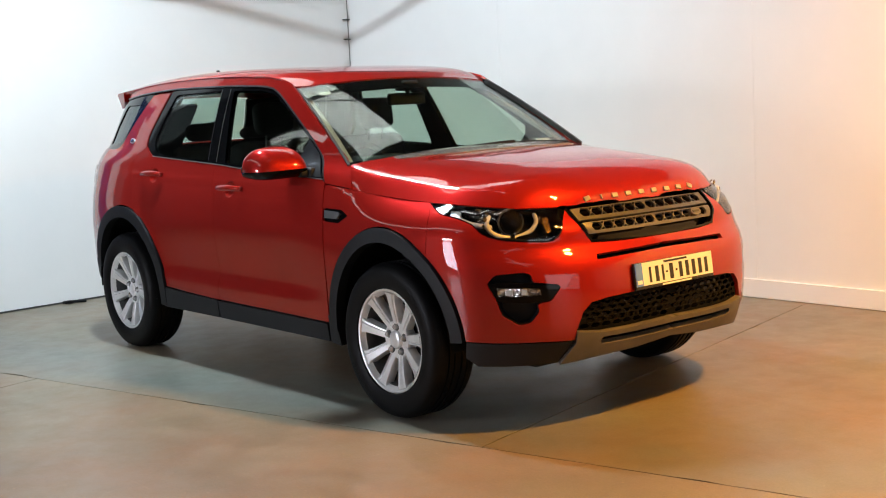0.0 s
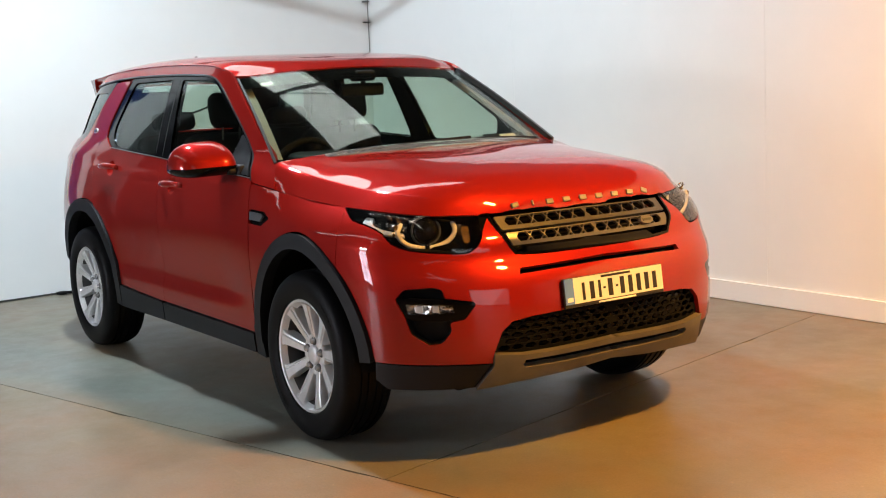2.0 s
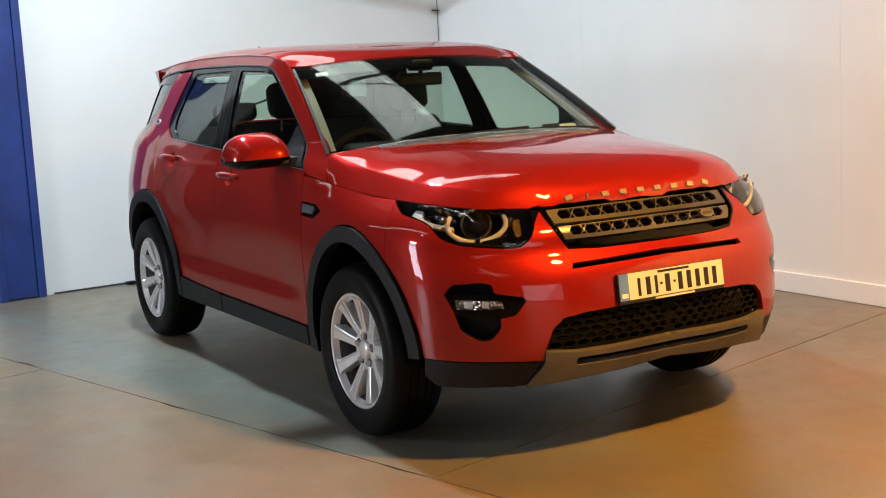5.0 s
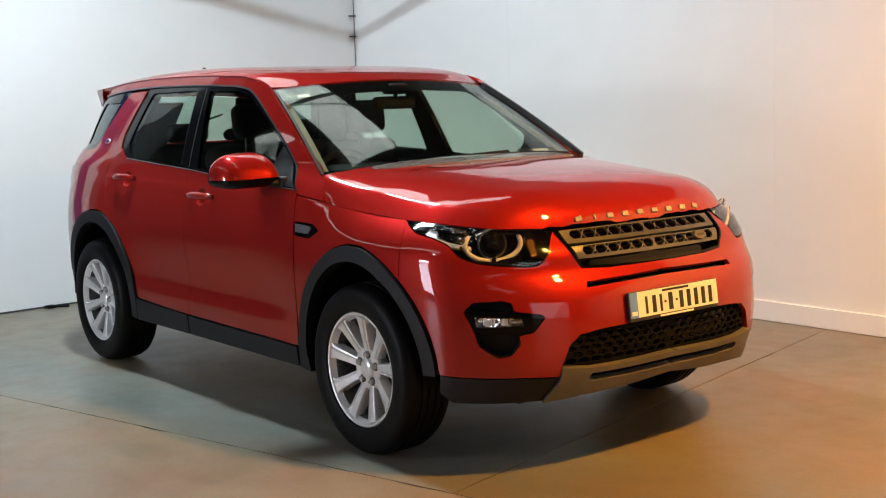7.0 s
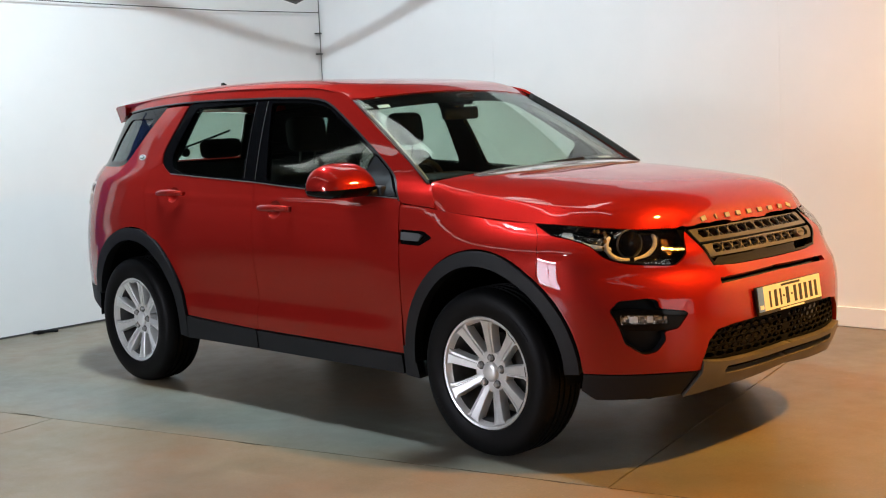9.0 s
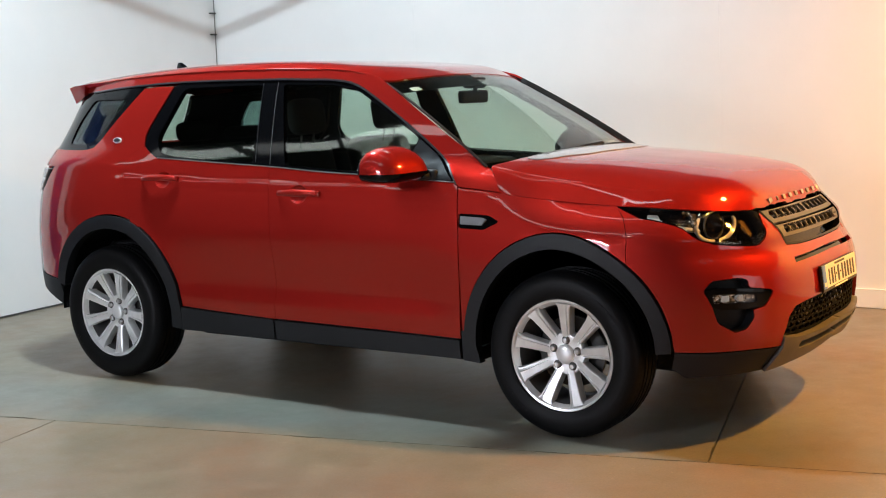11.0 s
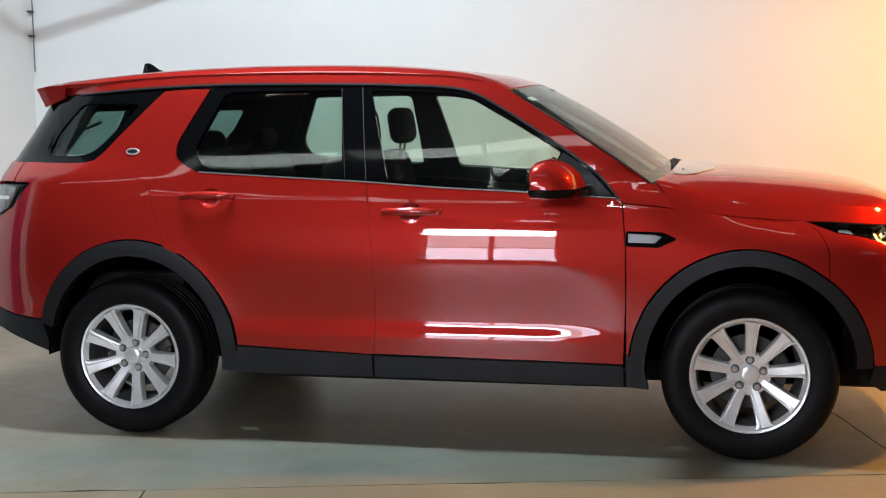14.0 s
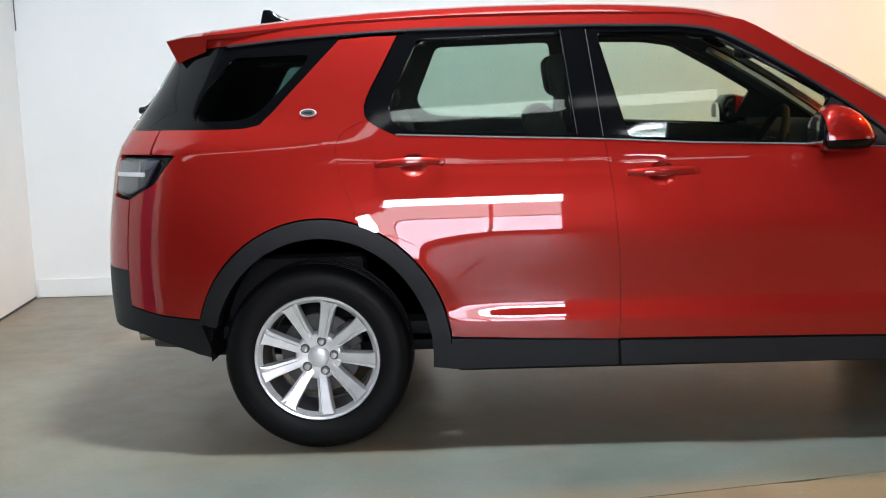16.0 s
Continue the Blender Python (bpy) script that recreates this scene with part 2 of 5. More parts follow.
def box_bm(x0, x1, y0, y1, z0, z1, r=0.0, seg=2):
    bm = bmesh.new()
    bmesh.ops.create_cube(bm, size=1)
    for v in bm.verts:
        v.co = Vector(((x0 + x1) / 2 + v.co.x * (x1 - x0), (y0 + y1) / 2 + v.co.y * (y1 - y0), (z0 + z1) / 2 + v.co.z * (z1 - z0)))
    if r:
        bmesh.ops.bevel(bm, geom=bm.edges[:], offset=r, segments=seg, affect="EDGES", profile=.5)
    return bm


def moved(bm, m):
    bm.transform(m)
    return bm


def joined(*bms):
    out = bmesh.new()
    for b in bms:
        me = bpy.data.meshes.new("tmp")
        b.to_mesh(me)
        b.free()
        out.from_mesh(me)
        bpy.data.meshes.remove(me)
    return out


def tube(points, r, sides=8, closed=False):
    """A round bar along points."""
    pts = [Vector(p) for p in points]
    bm = bmesh.new()
    rings = []
    n = len(pts)
    for i, p in enumerate(pts):
        a = pts[(i - 1) % n] if closed or i else p
        b = pts[(i + 1) % n] if closed or i < n - 1 else p
        d = (b - a).normalized()
        u = d.cross(Vector((0, 0, 1)))
        u = (u if u.length > .05 else d.cross(Vector((1, 0, 0)))).normalized()
        v = d.cross(u)
        rr = r[i] if isinstance(r, (list, tuple)) else r
        rings.append([bm.verts.new(p + rr * (math.cos(k * 2 * math.pi / sides) * u + math.sin(k * 2 * math.pi / sides) * v)) for k in range(sides)])
    for i in range(n if closed else n - 1):
        q, w = rings[i], rings[(i + 1) % n]
        for k in range(sides):
            bm.faces.new((q[k], q[(k + 1) % sides], w[(k + 1) % sides], w[k]))
    if not closed:
        bm.faces.new(rings[0][::-1])
        bm.faces.new(rings[-1])
    bmesh.ops.recalc_face_normals(bm, faces=bm.faces[:])
    return bm


def spun(profile, sides=64, axis="y"):
    """A body of revolution about the y axis from (radius, y) pairs."""
    verts, faces = [], []
    n = len(profile)
    for k in range(sides):
        a = 2 * math.pi * k / sides
        for r, y in profile:
            verts.append((r * math.cos(a), y, r * math.sin(a)))
    for k in range(sides):
        q = (k + 1) % sides
        for i in range(n - 1):
            faces.append((k * n + i, k * n + i + 1, q * n + i + 1, q * n + i))
    bm = bmesh.new()
    vs = [bm.verts.new(v) for v in verts]
    for f in faces:
        bm.faces.new([vs[i] for i in f])
    bmesh.ops.remove_doubles(bm, verts=bm.verts[:], dist=1e-6)
    bmesh.ops.recalc_face_normals(bm, faces=bm.faces[:])
    return bm


def prism(poly, y0, y1, bevel=0.0):
    """A solid with the outline poly in (x, z) between two y."""
    bm = bmesh.new()
    vs = [bm.verts.new((x, y0, z)) for x, z in poly]
    f = bm.faces.new(vs)
    g = bmesh.ops.extrude_face_region(bm, geom=[f])
    for v in g["geom"]:
        if isinstance(v, bmesh.types.BMVert):
            v.co.y = y1
    bmesh.ops.recalc_face_normals(bm, faces=bm.faces[:])
    if bevel:
        bmesh.ops.bevel(bm, geom=bm.edges[:], offset=bevel, segments=2, affect="EDGES", profile=.5)
    return bm


# ---- the hall ----
def wall(name, p, q, height, thick=.2, z0=0.0, mat=None, label=""):
    """An upright wall whose inner face runs from p to q; the hall lies on its left hand."""
    a, b = Vector((*p, 0)), Vector((*q, 0))
    d = (b - a).normalized()
    out = Vector((d.y, -d.x, 0))
    bm = bmesh.new()
    lo = [bm.verts.new(v + Vector((0, 0, z0))) for v in (a, b, b + out * thick, a + out * thick)]
    hi = [bm.verts.new(v.co + Vector((0, 0, height - z0))) for v in lo]
    bm.faces.new(lo[::-1])
    bm.faces.new(hi)
    for k in range(4):
        bm.faces.new((lo[k], lo[(k + 1) % 4], hi[(k + 1) % 4], hi[k]))
    bmesh.ops.recalc_face_normals(bm, faces=bm.faces[:])
    ob = part(name, bm, mat or WALL)
    return tagged(ob, label or "smooth white painted wall of the hall", "wall", kind="structure")


HALL_H = 4.4
CORNER = Vector((-3.87, 2.665))
SIDE = Vector((.088, -1)).normalized()
BLUE_Y = 3.77
# ---- the car's surfaces: x forward, y to its left, z up, origin on the floor midway between the axles ----
def lerp(table, v):
    """Smooth interpolation through (v, value) pairs."""
    if v <= table[0][0]:
        return table[0][1]
    for i in range(len(table) - 1):
        (a, p), (b, q) = table[i], table[i + 1]
        if v <= b:
            m0 = (q - p) / (b - a)
            m1 = m2 = m0
            if i > 0:
                m1 = 0.5 * (m0 + (p - table[i - 1][1]) / (a - table[i - 1][0]))
            if i + 2 < len(table):
                m2 = 0.5 * (m0 + (table[i + 2][1] - q) / (table[i + 2][0] - b))
            h = b - a
            k = (v - a) / h
            return (p * (2 * k**3 - 3 * k * k + 1) + m1 * h * (k**3 - 2 * k * k + k)
                    + q * (3 * k * k - 2 * k**3) + m2 * h * (k**3 - k * k))
    return table[-1][1]


def ease(v, a, b):
    """A soft step from 0 at a to 1 at b."""
    k = min(1.0, max(0.0, (v - a) / (b - a)))
    return k * k * (3 - 2 * k)


PLAN = [(2.266, 0), (2.256, .28), (2.214, .515), (2.135, .68), (2.018, .80), (1.875, .880), (1.65, .918), (1.37, .925), (.86, .905),
        (0, .893), (-.86, .90), (-1.37, .92), (-1.7, .905), (-1.95, .85), (-2.14, .74), (-2.25, .58), (-2.305, .3), (-2.315, 0)]
WIDE = [(.2, .97), (.39, .985), (.65, 1.0), (.8, 1.0), (.95, .983), (1.03, .964), (1.1, .945), (1.16, .926), (1.2, .9115), (1.29, .8775),
        (1.4, .8320), (1.47, .8007), (1.55, .762), (1.66, .704)]
NOSE = [(.2, -.13), (.3, -.06), (.4, -.005), (.55, .01), (.7, -.005), (.75, -.03), (.8, -.07), (.87, -.09), (.93, -.15), (1.0, -.22)]
TAIL = [(.2, .08), (.35, .03), (.5, 0), (.75, 0), (1.0, .03), (1.15, .06), (1.25, .12), (1.4, .232), (1.55, .332), (1.66, .41)]


SHELF = [(-1.25, 1.104), (-.65, 1.085), (.29, 1.066), (.9, 1.045)]
CREASE = [(-1.08, 1.066), (-.65, 1.036), (-.27, 1.022), (.06, .999), (.40, .982), (.8, .975)]


def plan_table():
    """The half outline as (s, x, y), s running along it from the tail to the nose, 0 beside x = 0."""
    pts = []
    n = len(PLAN)
    for i in range(n - 1):
        p0 = PLAN[i - 1] if i else (PLAN[1][0], -PLAN[1][1])
        p1, p2 = PLAN[i], PLAN[i + 1]
        p3 = PLAN[i + 2] if i + 2 < n else (PLAN[n - 2][0], -PLAN[n - 2][1])
        for k in range(12):
            f = k / 12
            pts.append(tuple(0.5 * (2 * p1[j] + (p2[j] - p0[j]) * f + (2 * p0[j] - 5 * p1[j] + 4 * p2[j] - p3[j]) * f * f
                                    + (3 * p1[j] - p0[j] - 3 * p2[j] + p3[j]) * f**3) for j in (0, 1)))
    pts.append(PLAN[-1])
    run, rows = 0.0, []
    for i, p in enumerate(pts):
        if i:
            run += math.dist(p, pts[i - 1])
        rows.append((run, *p))
    zero = min(rows, key=lambda r: abs(r[1]))[0]
    rows = [(zero - r, x, y) for r, x, y in rows]
    return np.array(rows[::-1])


TABLE = plan_table()
S_NOSE, S_TAIL = float(TABLE[-1, 0]), float(TABLE[0, 0])


def skin(s, z):
    """A point of the body's right flank, nose and tail (past the middle, of the left one)."""
    if s > S_NOSE or s < S_TAIL:
        x, y, z = skin(2 * (S_NOSE if s > 0 else S_TAIL) - s, z)
        return (x, -y, z)
    x, y = float(np.interp(s, TABLE[:, 0], TABLE[:, 1])), float(np.interp(s, TABLE[:, 0], TABLE[:, 2]))
    w = lerp(WIDE, z)
    w *= 1 - .10 * ease(x, .9, 1.65) * max(0, (min(z, 1.05) - .85) / .14) ** 2
    if z > 1.1:
        w *= 1 - .05 * ease(x, .1, .8) * ease(z, 1.1, 1.2)
    w *= 1 - .055 * ease(-x, 1.0, 1.95) * ease(z, 1.15, 1.30)
    # the pillar's foot leans in over the wing
    w *= 1 - .045 * ease(x, .72, 1.0) * ease(z, 1.035, 1.15)
    # a soft shelf and a fine crease along the shoulder
    on = ease(x, -1.6, -1.2) * (1 - ease(x, .55, .95))
    w *= 1 - .0046 * on * ease(z, lerp(SHELF, x) - .016, lerp(SHELF, x) + .016)
    w *= 1 - .0011 * on * math.exp(-((z - lerp(CREASE, x)) / .013) ** 2)
    # waist recess low on the doors
    w *= 1 - .024 * ease(z, .86, .57) * ease(z, .470, .560) * ease(x, -1.08, -.62) * (1 - ease(x, .50, .95))
    # the doors bow gently outwards along the car
    w *= 1 + .0155 * max(0.0, 1 - ((x + .19) / 1.07) ** 2)
    # the haunch swells round the rear arch
    w *= 1 + .007 * math.exp(-((math.hypot(x + 1.37, z - .36) - .50) / .055) ** 2) * ease(z, .45, .65)
    f = max(0, (x - 1.0) / 1.28)
    b = max(0, (-x - 1.2) / 1.1)
    return (x + lerp(NOSE, z) * f * f + lerp(TAIL, z) * min(1, b * b), -y * w, z)


BON_MID = [(.9, 1.198), (1.1, 1.199), (1.3, 1.196), (1.5, 1.181), (1.7, 1.155), (1.85, 1.124), (1.96, 1.087), (2.03, 1.045), (2.07, 1.004), (2.0925, .953)]
BON_RIM = [(.8, 1.070), (.86, 1.063), (1.194, 1.021), (1.591, .989), (1.718, .985), (1.92, .967), (1.998, .957), (2.056, .952), (2.0925, .950)]
BON_WID = [(.8, .868), (.86, .864), (1.194, .840), (1.591, .806), (1.718, .793), (1.82, .762), (1.92, .707), (1.998, .622), (2.045, .520), (2.070, .440), (2.085, .292), (2.0925, .02)]


BON_CREASE = [(1.0, .72), (1.2, .50), (1.4, .42), (1.6, .385), (1.75, .40), (1.95, .49)]


def bonnet_z(x, y):
    """Raised shoulders, a lower middle, and a lip that sweeps up at the windscreen."""
    wide = max(.02, lerp(BON_WID, x))
    m = min(1.0, abs(y) / wide)
    rim = lerp(BON_RIM, x)
    dip = .016 * ease(x, 2.0, 1.45) * (1 - ease(m, .30, .84)) * (1 - .9 * ease(x, 1.24, 1.09))
    mid = lerp(BON_MID, x)
    nose = rim + (mid - rim) * (1 - .10 * m * m - .90 * m**7)
    # behind the nose a flat top breaks into steep sides at a crease
    edge = rim + (mid - rim) * lerp(BON_CREASE, x)
    if m < .912:
        top = edge + (mid - edge) * (1 - (m / .912) ** 3.0)
    else:
        top = edge + (rim - edge) * ((m - .912) / .088) ** (1.08 + .9 * ease(x, 1.30, 1.0))
    k = ease(x, 1.72, 2.02)
    return top + (nose - top) * k - dip


ROOF_MID = [(-2.0, 1.606), (-1.9, 1.616), (-1.5, 1.654), (-1.0, 1.679), (-.5, 1.680), (-.1, 1.662), (.15, 1.634), (.3, 1.606), (.45, 1.560)]
ROOF_RIM = [(-2.0, 1.545), (-1.743, 1.566), (-1.366, 1.592), (-.947, 1.604), (-.344, 1.598), (-.13, 1.590), (.065, 1.580), (.2, 1.562), (.3, 1.548), (.45, 1.50)]


def roof_wide(x):
    s = float(np.interp(x, TABLE[:, 1], TABLE[:, 0])) if -1.9 < x < 1.9 else x
    return abs(skin(x, lerp(ROOF_RIM, x))[1])


def roof_z(x, y):
    m = min(1.0, abs(y) / roof_wide(max(x, -1.6)))
    rim = lerp(ROOF_RIM, x) + .026
    z = rim + max(.012, lerp(ROOF_MID, x) - rim) * (1 - .13 * m * m - .87 * m**11)
    # the front edge comes down to the head of the windscreen
    c = 1 - min(1.0, abs(y) / .655) ** 2
    d = .327 + .085 * c - x
    k = 1 - ease(d, -.02, .26)
    return z + k * (1.541 + .035 * c + .36 * d - z)

# ---- panels on the car's surfaces ----
from mathutils.geometry import delaunay_2d_cdt


def curve(*pts, closed=False, step=.03):
    """A smooth line through points."""
    n, out = len(pts), []
    for i in range(n if closed else n - 1):
        p1, p2 = Vector(pts[i]), Vector(pts[(i + 1) % n])
        p0 = Vector(pts[i - 1]) if closed or i else p1
        p3 = Vector(pts[(i + 2) % n]) if closed or i + 2 < n else p2
        k = max(2, int((p2 - p1).length / step))
        for j in range(k):
            f = j / k
            out.append(.5 * (2 * p1 + (p2 - p0) * f + (2 * p0 - 5 * p1 + 4 * p2 - p3) * f * f + (3 * p1 - p0 - 3 * p2 + p3) * f**3))
    if not closed:
        out.append(Vector(pts[-1]))
    return [tuple(p) for p in out]


def rounded(poly, r=.03, seg=4):
    """The polygon with its corners rounded."""
    out, n = [], len(poly)
    for i in range(n):
        a, b, c = Vector(poly[i - 1]), Vector(poly[i]), Vector(poly[(i + 1) % n])
        u, v = a - b, c - b
        k = min(r, .45 * u.length, .45 * v.length)
        p, q = b + u.normalized() * k, b + v.normalized() * k
        for j in range(seg + 1):
            f = j / seg
            out.append(tuple((1 - f) ** 2 * p + 2 * f * (1 - f) * b + f * f * q))
    return out


def dense(poly, step):
    out, n = [], len(poly)
    for i in range(n):
        a, b = Vector(poly[i]), Vector(poly[(i + 1) % n])
        k = max(1, math.ceil((b - a).length / step))
        out += [tuple(a + (b - a) * (j / k)) for j in range(k) if (b - a).length > 1e-5]
    return out


def turning(poly):
    return sum(poly[i - 1][0] * poly[i][1] - poly[i][0] * poly[i - 1][1] for i in range(len(poly)))


def inset(poly, d):
    """The polygon shrunk by d (grown, where d is negative)."""
    if turning(poly) < 0:
        poly = poly[::-1]
    out, n = [], len(poly)
    for i in range(n):
        a, b, c = Vector(poly[i - 1]), Vector(poly[i]), Vector(poly[(i + 1) % n])
        u, v = (b - a).normalized(), (c - b).normalized()
        m = Vector((-u.y - v.y, u.x + v.x))
        m = m.normalized() if m.length > 1e-6 else Vector((-u.y, u.x))
        k = max(.5, m.dot(Vector((-u.y, u.x))))
        out.append(tuple(b + m * (d / k)))
    return out


def inside(poly, pts):
    x, y = pts[:, 0], pts[:, 1]
    hit = np.zeros(len(pts), bool)
    n = len(poly)
    for i in range(n):
        (x0, y0), (x1, y1) = poly[i - 1], poly[i]
        if y0 == y1:
            continue
        hit ^= ((y0 > y) != (y1 > y)) & (x < (x1 - x0) * (y - y0) / (y1 - y0) + x0)
    return hit


def sheet(name, poly, surface, mats, parent, label="", holes=(), step=.05, gap=.0025, thick=.018, proud=0.0, mirror=False, lines=()):
    """A panel: the outline poly (less holes) laid on a surface, with turned-in edges and a dark back."""
    poly = dense(inset(poly, gap) if gap else poly, step * .6)
    rings = [poly] + [dense(inset(h, -gap) if gap else h, step * .6) for h in holes]
    lo, hi = np.min(poly, axis=0), np.max(poly, axis=0)
    gx, gy = np.meshgrid(np.arange(lo[0] + step / 2, hi[0], step), np.arange(lo[1] + step / 2, hi[1], step))
    gx = gx + (np.arange(gx.shape[0]) % 2)[:, None] * step / 2
    grid = np.stack([gx.ravel(), gy.ravel()], 1)
    keep = inside(rings[0], grid)
    for h in rings[1:]:
        keep &= ~inside(h, grid)
    edge = np.concatenate([np.array(r) for r in rings])
    grid = grid[keep]
    extra = np.array([p for line in lines for p in line]).reshape(-1, 2)
    if len(grid):
        near = np.min(np.linalg.norm(grid[:, None] - np.concatenate([edge, extra])[None], axis=2), axis=1)
        grid = grid[near > step * .42]
    pts = [Vector(p) for p in edge] + [Vector(p) for p in extra] + [Vector(p) for p in grid]
    edges, base = [], 0
    for r in rings:
        edges += [(base + i, base + (i + 1) % len(r)) for i in range(len(r))]
        base += len(r)
    for line in lines:
        edges += [(base + i, base + i + 1) for i in range(len(line) - 1)]
        base += len(line)
    vs, _, tris, *_ = delaunay_2d_cdt(pts, edges, [], 0, 1e-6)
    flat = np.array([tuple(v) for v in vs])
    mid = np.array([flat[list(t)].mean(0) for t in tris])
    ok = inside(rings[0], mid)
    for h in rings[1:]:
        ok &= ~inside(h, mid)
    tris = [tuple(t) for t, k in zip(tris, ok) if k]
    e = 1e-3
    place, normal = [], []
    for a, b in flat:
        p = Vector(surface(a, b))
        n = (Vector(surface(a + e, b)) - Vector(surface(a - e, b))).cross(Vector(surface(a, b + e)) - Vector(surface(a, b - e)))
        n = n.normalized() if n.length > 1e-12 else Vector((0, 0, 1))
        normal.append(n)
        place.append(p + n * proud)
    turn = 1
    if mirror:
        place = [Vector((p.x, -p.y, p.z)) for p in place]
        normal = [Vector((n.x, -n.y, n.z)) for n in normal]
    # triangles face along the normal
    def facing(t):
        a, b, c = (place[i] for i in t)
        return t if (b - a).cross(c - a).dot(normal[t[0]] + normal[t[1]] + normal[t[2]]) > 0 else t[::-1]
    tris = [facing(t) for t in tris]
    count = {}
    for t in tris:
        for i in range(3):
            k = (t[i], t[(i + 1) % 3])
            count[k] = count.get(k, 0) + 1
    border = [k for k in count if (k[1], k[0]) not in count]
    n0 = len(place)
    verts, norms, faces, slots = list(place), list(normal), list(tris), [0] * len(tris)
    # turned-in edge, then the back
    rim, deep = {}, {}
    for k in border:
        for i in k:
            if i not in rim:
                rim[i] = len(verts)
                verts.append(place[i])
                norms.append(Vector((0, 0, 0)))
                deep[i] = len(verts)
                verts.append(place[i] - normal[i] * thick)
                norms.append(Vector((0, 0, 0)))
    for a, b in border:
        faces.append((rim[b], rim[a], deep[a], deep[b]))
        slots.append(0)
    back = {}
    for t in tris:
        for i in t:
            if i not in back:
                back[i] = len(verts)
                verts.append(place[i] - normal[i] * thick)
                norms.append(Vector((0, 0, 0)))
        faces.append(tuple(back[i] for i in t[::-1]))
        slots.append(1 if isinstance(mats, (list, tuple)) and len(mats) > 1 else 0)
    ob = link_mesh(name, verts, faces, mats, parent, label, True, slots)
    me = ob.data
    flags = [i < len(tris) or i >= len(tris) + len(border) for i in range(len(faces))]
    me.polygons.foreach_set("use_smooth", flags)
    me.normals_split_custom_set_from_vertices([tuple(v) for v in norms])
    return ob


# ---- the car ----
car = tagged(new("car"), "shiny red five-door sport utility car with dark cladding, parked on concrete", "car")
PAINT = [RED, TRIM]


def pair(name, poly, mats, label="", parent=None, surface=skin, **k):
    """The same panel on the right and on the left flank."""
    made = []
    for mirror in (False, True):
        up = parent[int(mirror)] if isinstance(parent, (list, tuple)) else (parent or car)
        made.append(sheet(name, poly, surface, mats, up, label, mirror=mirror, **k))
    return made


def arch(cx, rx, rz, a0, a1, n=26, cz=.37):
    return [(cx + rx * math.cos(radians(a0 + (a1 - a0) * i / n)), cz + rz * math.sin(radians(a0 + (a1 - a0) * i / n))) for i in range(n + 1)]


AXF, AXR = 1.37, -1.345
# wheel arch cladding, front and rear
F_OUT = arch(AXF, .487, .507, 4, 182)
F_IN = arch(AXF, .425, .445, 4, 182)
R_OUT = arch(AXR, .490, .522, -7, 165)
R_IN = arch(AXR, .420, .455, -7, 165)
BELT = [(-1.04, 1.194), (-.66, 1.172), (-.256, 1.150), (.077, 1.126), (.454, 1.107), (.833, 1.083)]
GUT = [(-2.42, 1.536), (-2.15, 1.545), (-1.80, 1.556), (-1.387, 1.577), (-.956, 1.590), (-.352, 1.582), (-.138, 1.574), (.06, 1.563), (.208, 1.530), (.426, 1.405), (.662, 1.248), (.777, 1.155), (.838, 1.078)]


def cut(path, a, b, axis=0):
    """The stretch of a line between two values of an axis."""
    line = curve(*path, step=.02)
    return [p for p in line if min(a, b) - 1e-9 <= p[axis] <= max(a, b) + 1e-9]


GAP_M = [(-.258, 1.150), (-.230, .932), (-.214, .642), (-.222, .402)]
belt_rear, belt_front = cut(BELT, -1.04, -.256), cut(BELT, -.256, .833)
gap_mid = curve(*GAP_M, step=.05)

def oval(cx, cz, rx, rz, n=20):
    return [(cx + rx * math.cos(2 * math.pi * k / n), cz + rz * math.sin(2 * math.pi * k / n)) for k in range(n)]


CUP_F, CUP_R = oval(-.052, 1.020, .052, .044), oval(-.975, 1.082, .052, .042)
# front door skin
door_f = pair("front_door", [(.848, 1.070), (.866, .86), (.866, .626), (.858, .388), (.543, .394), (-.222, .404)] + gap_mid[::-1][1:] + belt_front[1:], PAINT, gap=.0012, holes=[CUP_F], step=.016)
# rear door skin: its rear edge follows the wheel arch and the shut line
arch_part = [p for p in arch(AXR, .497, .529, 8, 62, 16)]
frame_front = curve((-1.04, 1.194), (-1.10, 1.222), (-1.148, 1.255), (-1.159, 1.290), (-1.151, 1.338), (-1.09, 1.455), (-1.032, 1.568), step=.025)
SEAM = curve((-1.160, .835), (-1.182, .86), (-1.227, .987), (-1.262, 1.09), (-1.268, 1.165), (-1.238, 1.215), (-1.150, 1.256), step=.03)
corner_k = min(range(len(frame_front)), key=lambda k: math.dist(frame_front[k], (-1.150, 1.256)))
door_r = pair("rear_door", gap_mid + [(-.6, .416)] + [(-.853, .428)] + arch_part + SEAM[:-1] + frame_front[:corner_k + 1][::-1][:-1] + belt_rear, PAINT, gap=.0006, holes=[CUP_R], step=.016)
# quarter panel with the slanting pillar
quarter = pair("rear_quarter_panel", SEAM[:-1] + frame_front[corner_k:] + [(-1.13, 1.568), (-1.255, 1.562)]
               + curve((-1.255, 1.562), (-1.36, 1.460), (-1.468, 1.356), (-1.555, 1.272), (-1.633, 1.240), (-1.983, 1.240), (-2.05, 1.240), step=.03)[1:]
               + [(-2.05, 1.150), (-1.925, 1.146), (-2.02, 1.035), (-2.15, .978), (-2.15, .56), (-1.996, .533), (-1.82, .520)] + arch(AXR, .497, .529, 162, 64, 24), PAINT, gap=.0006)
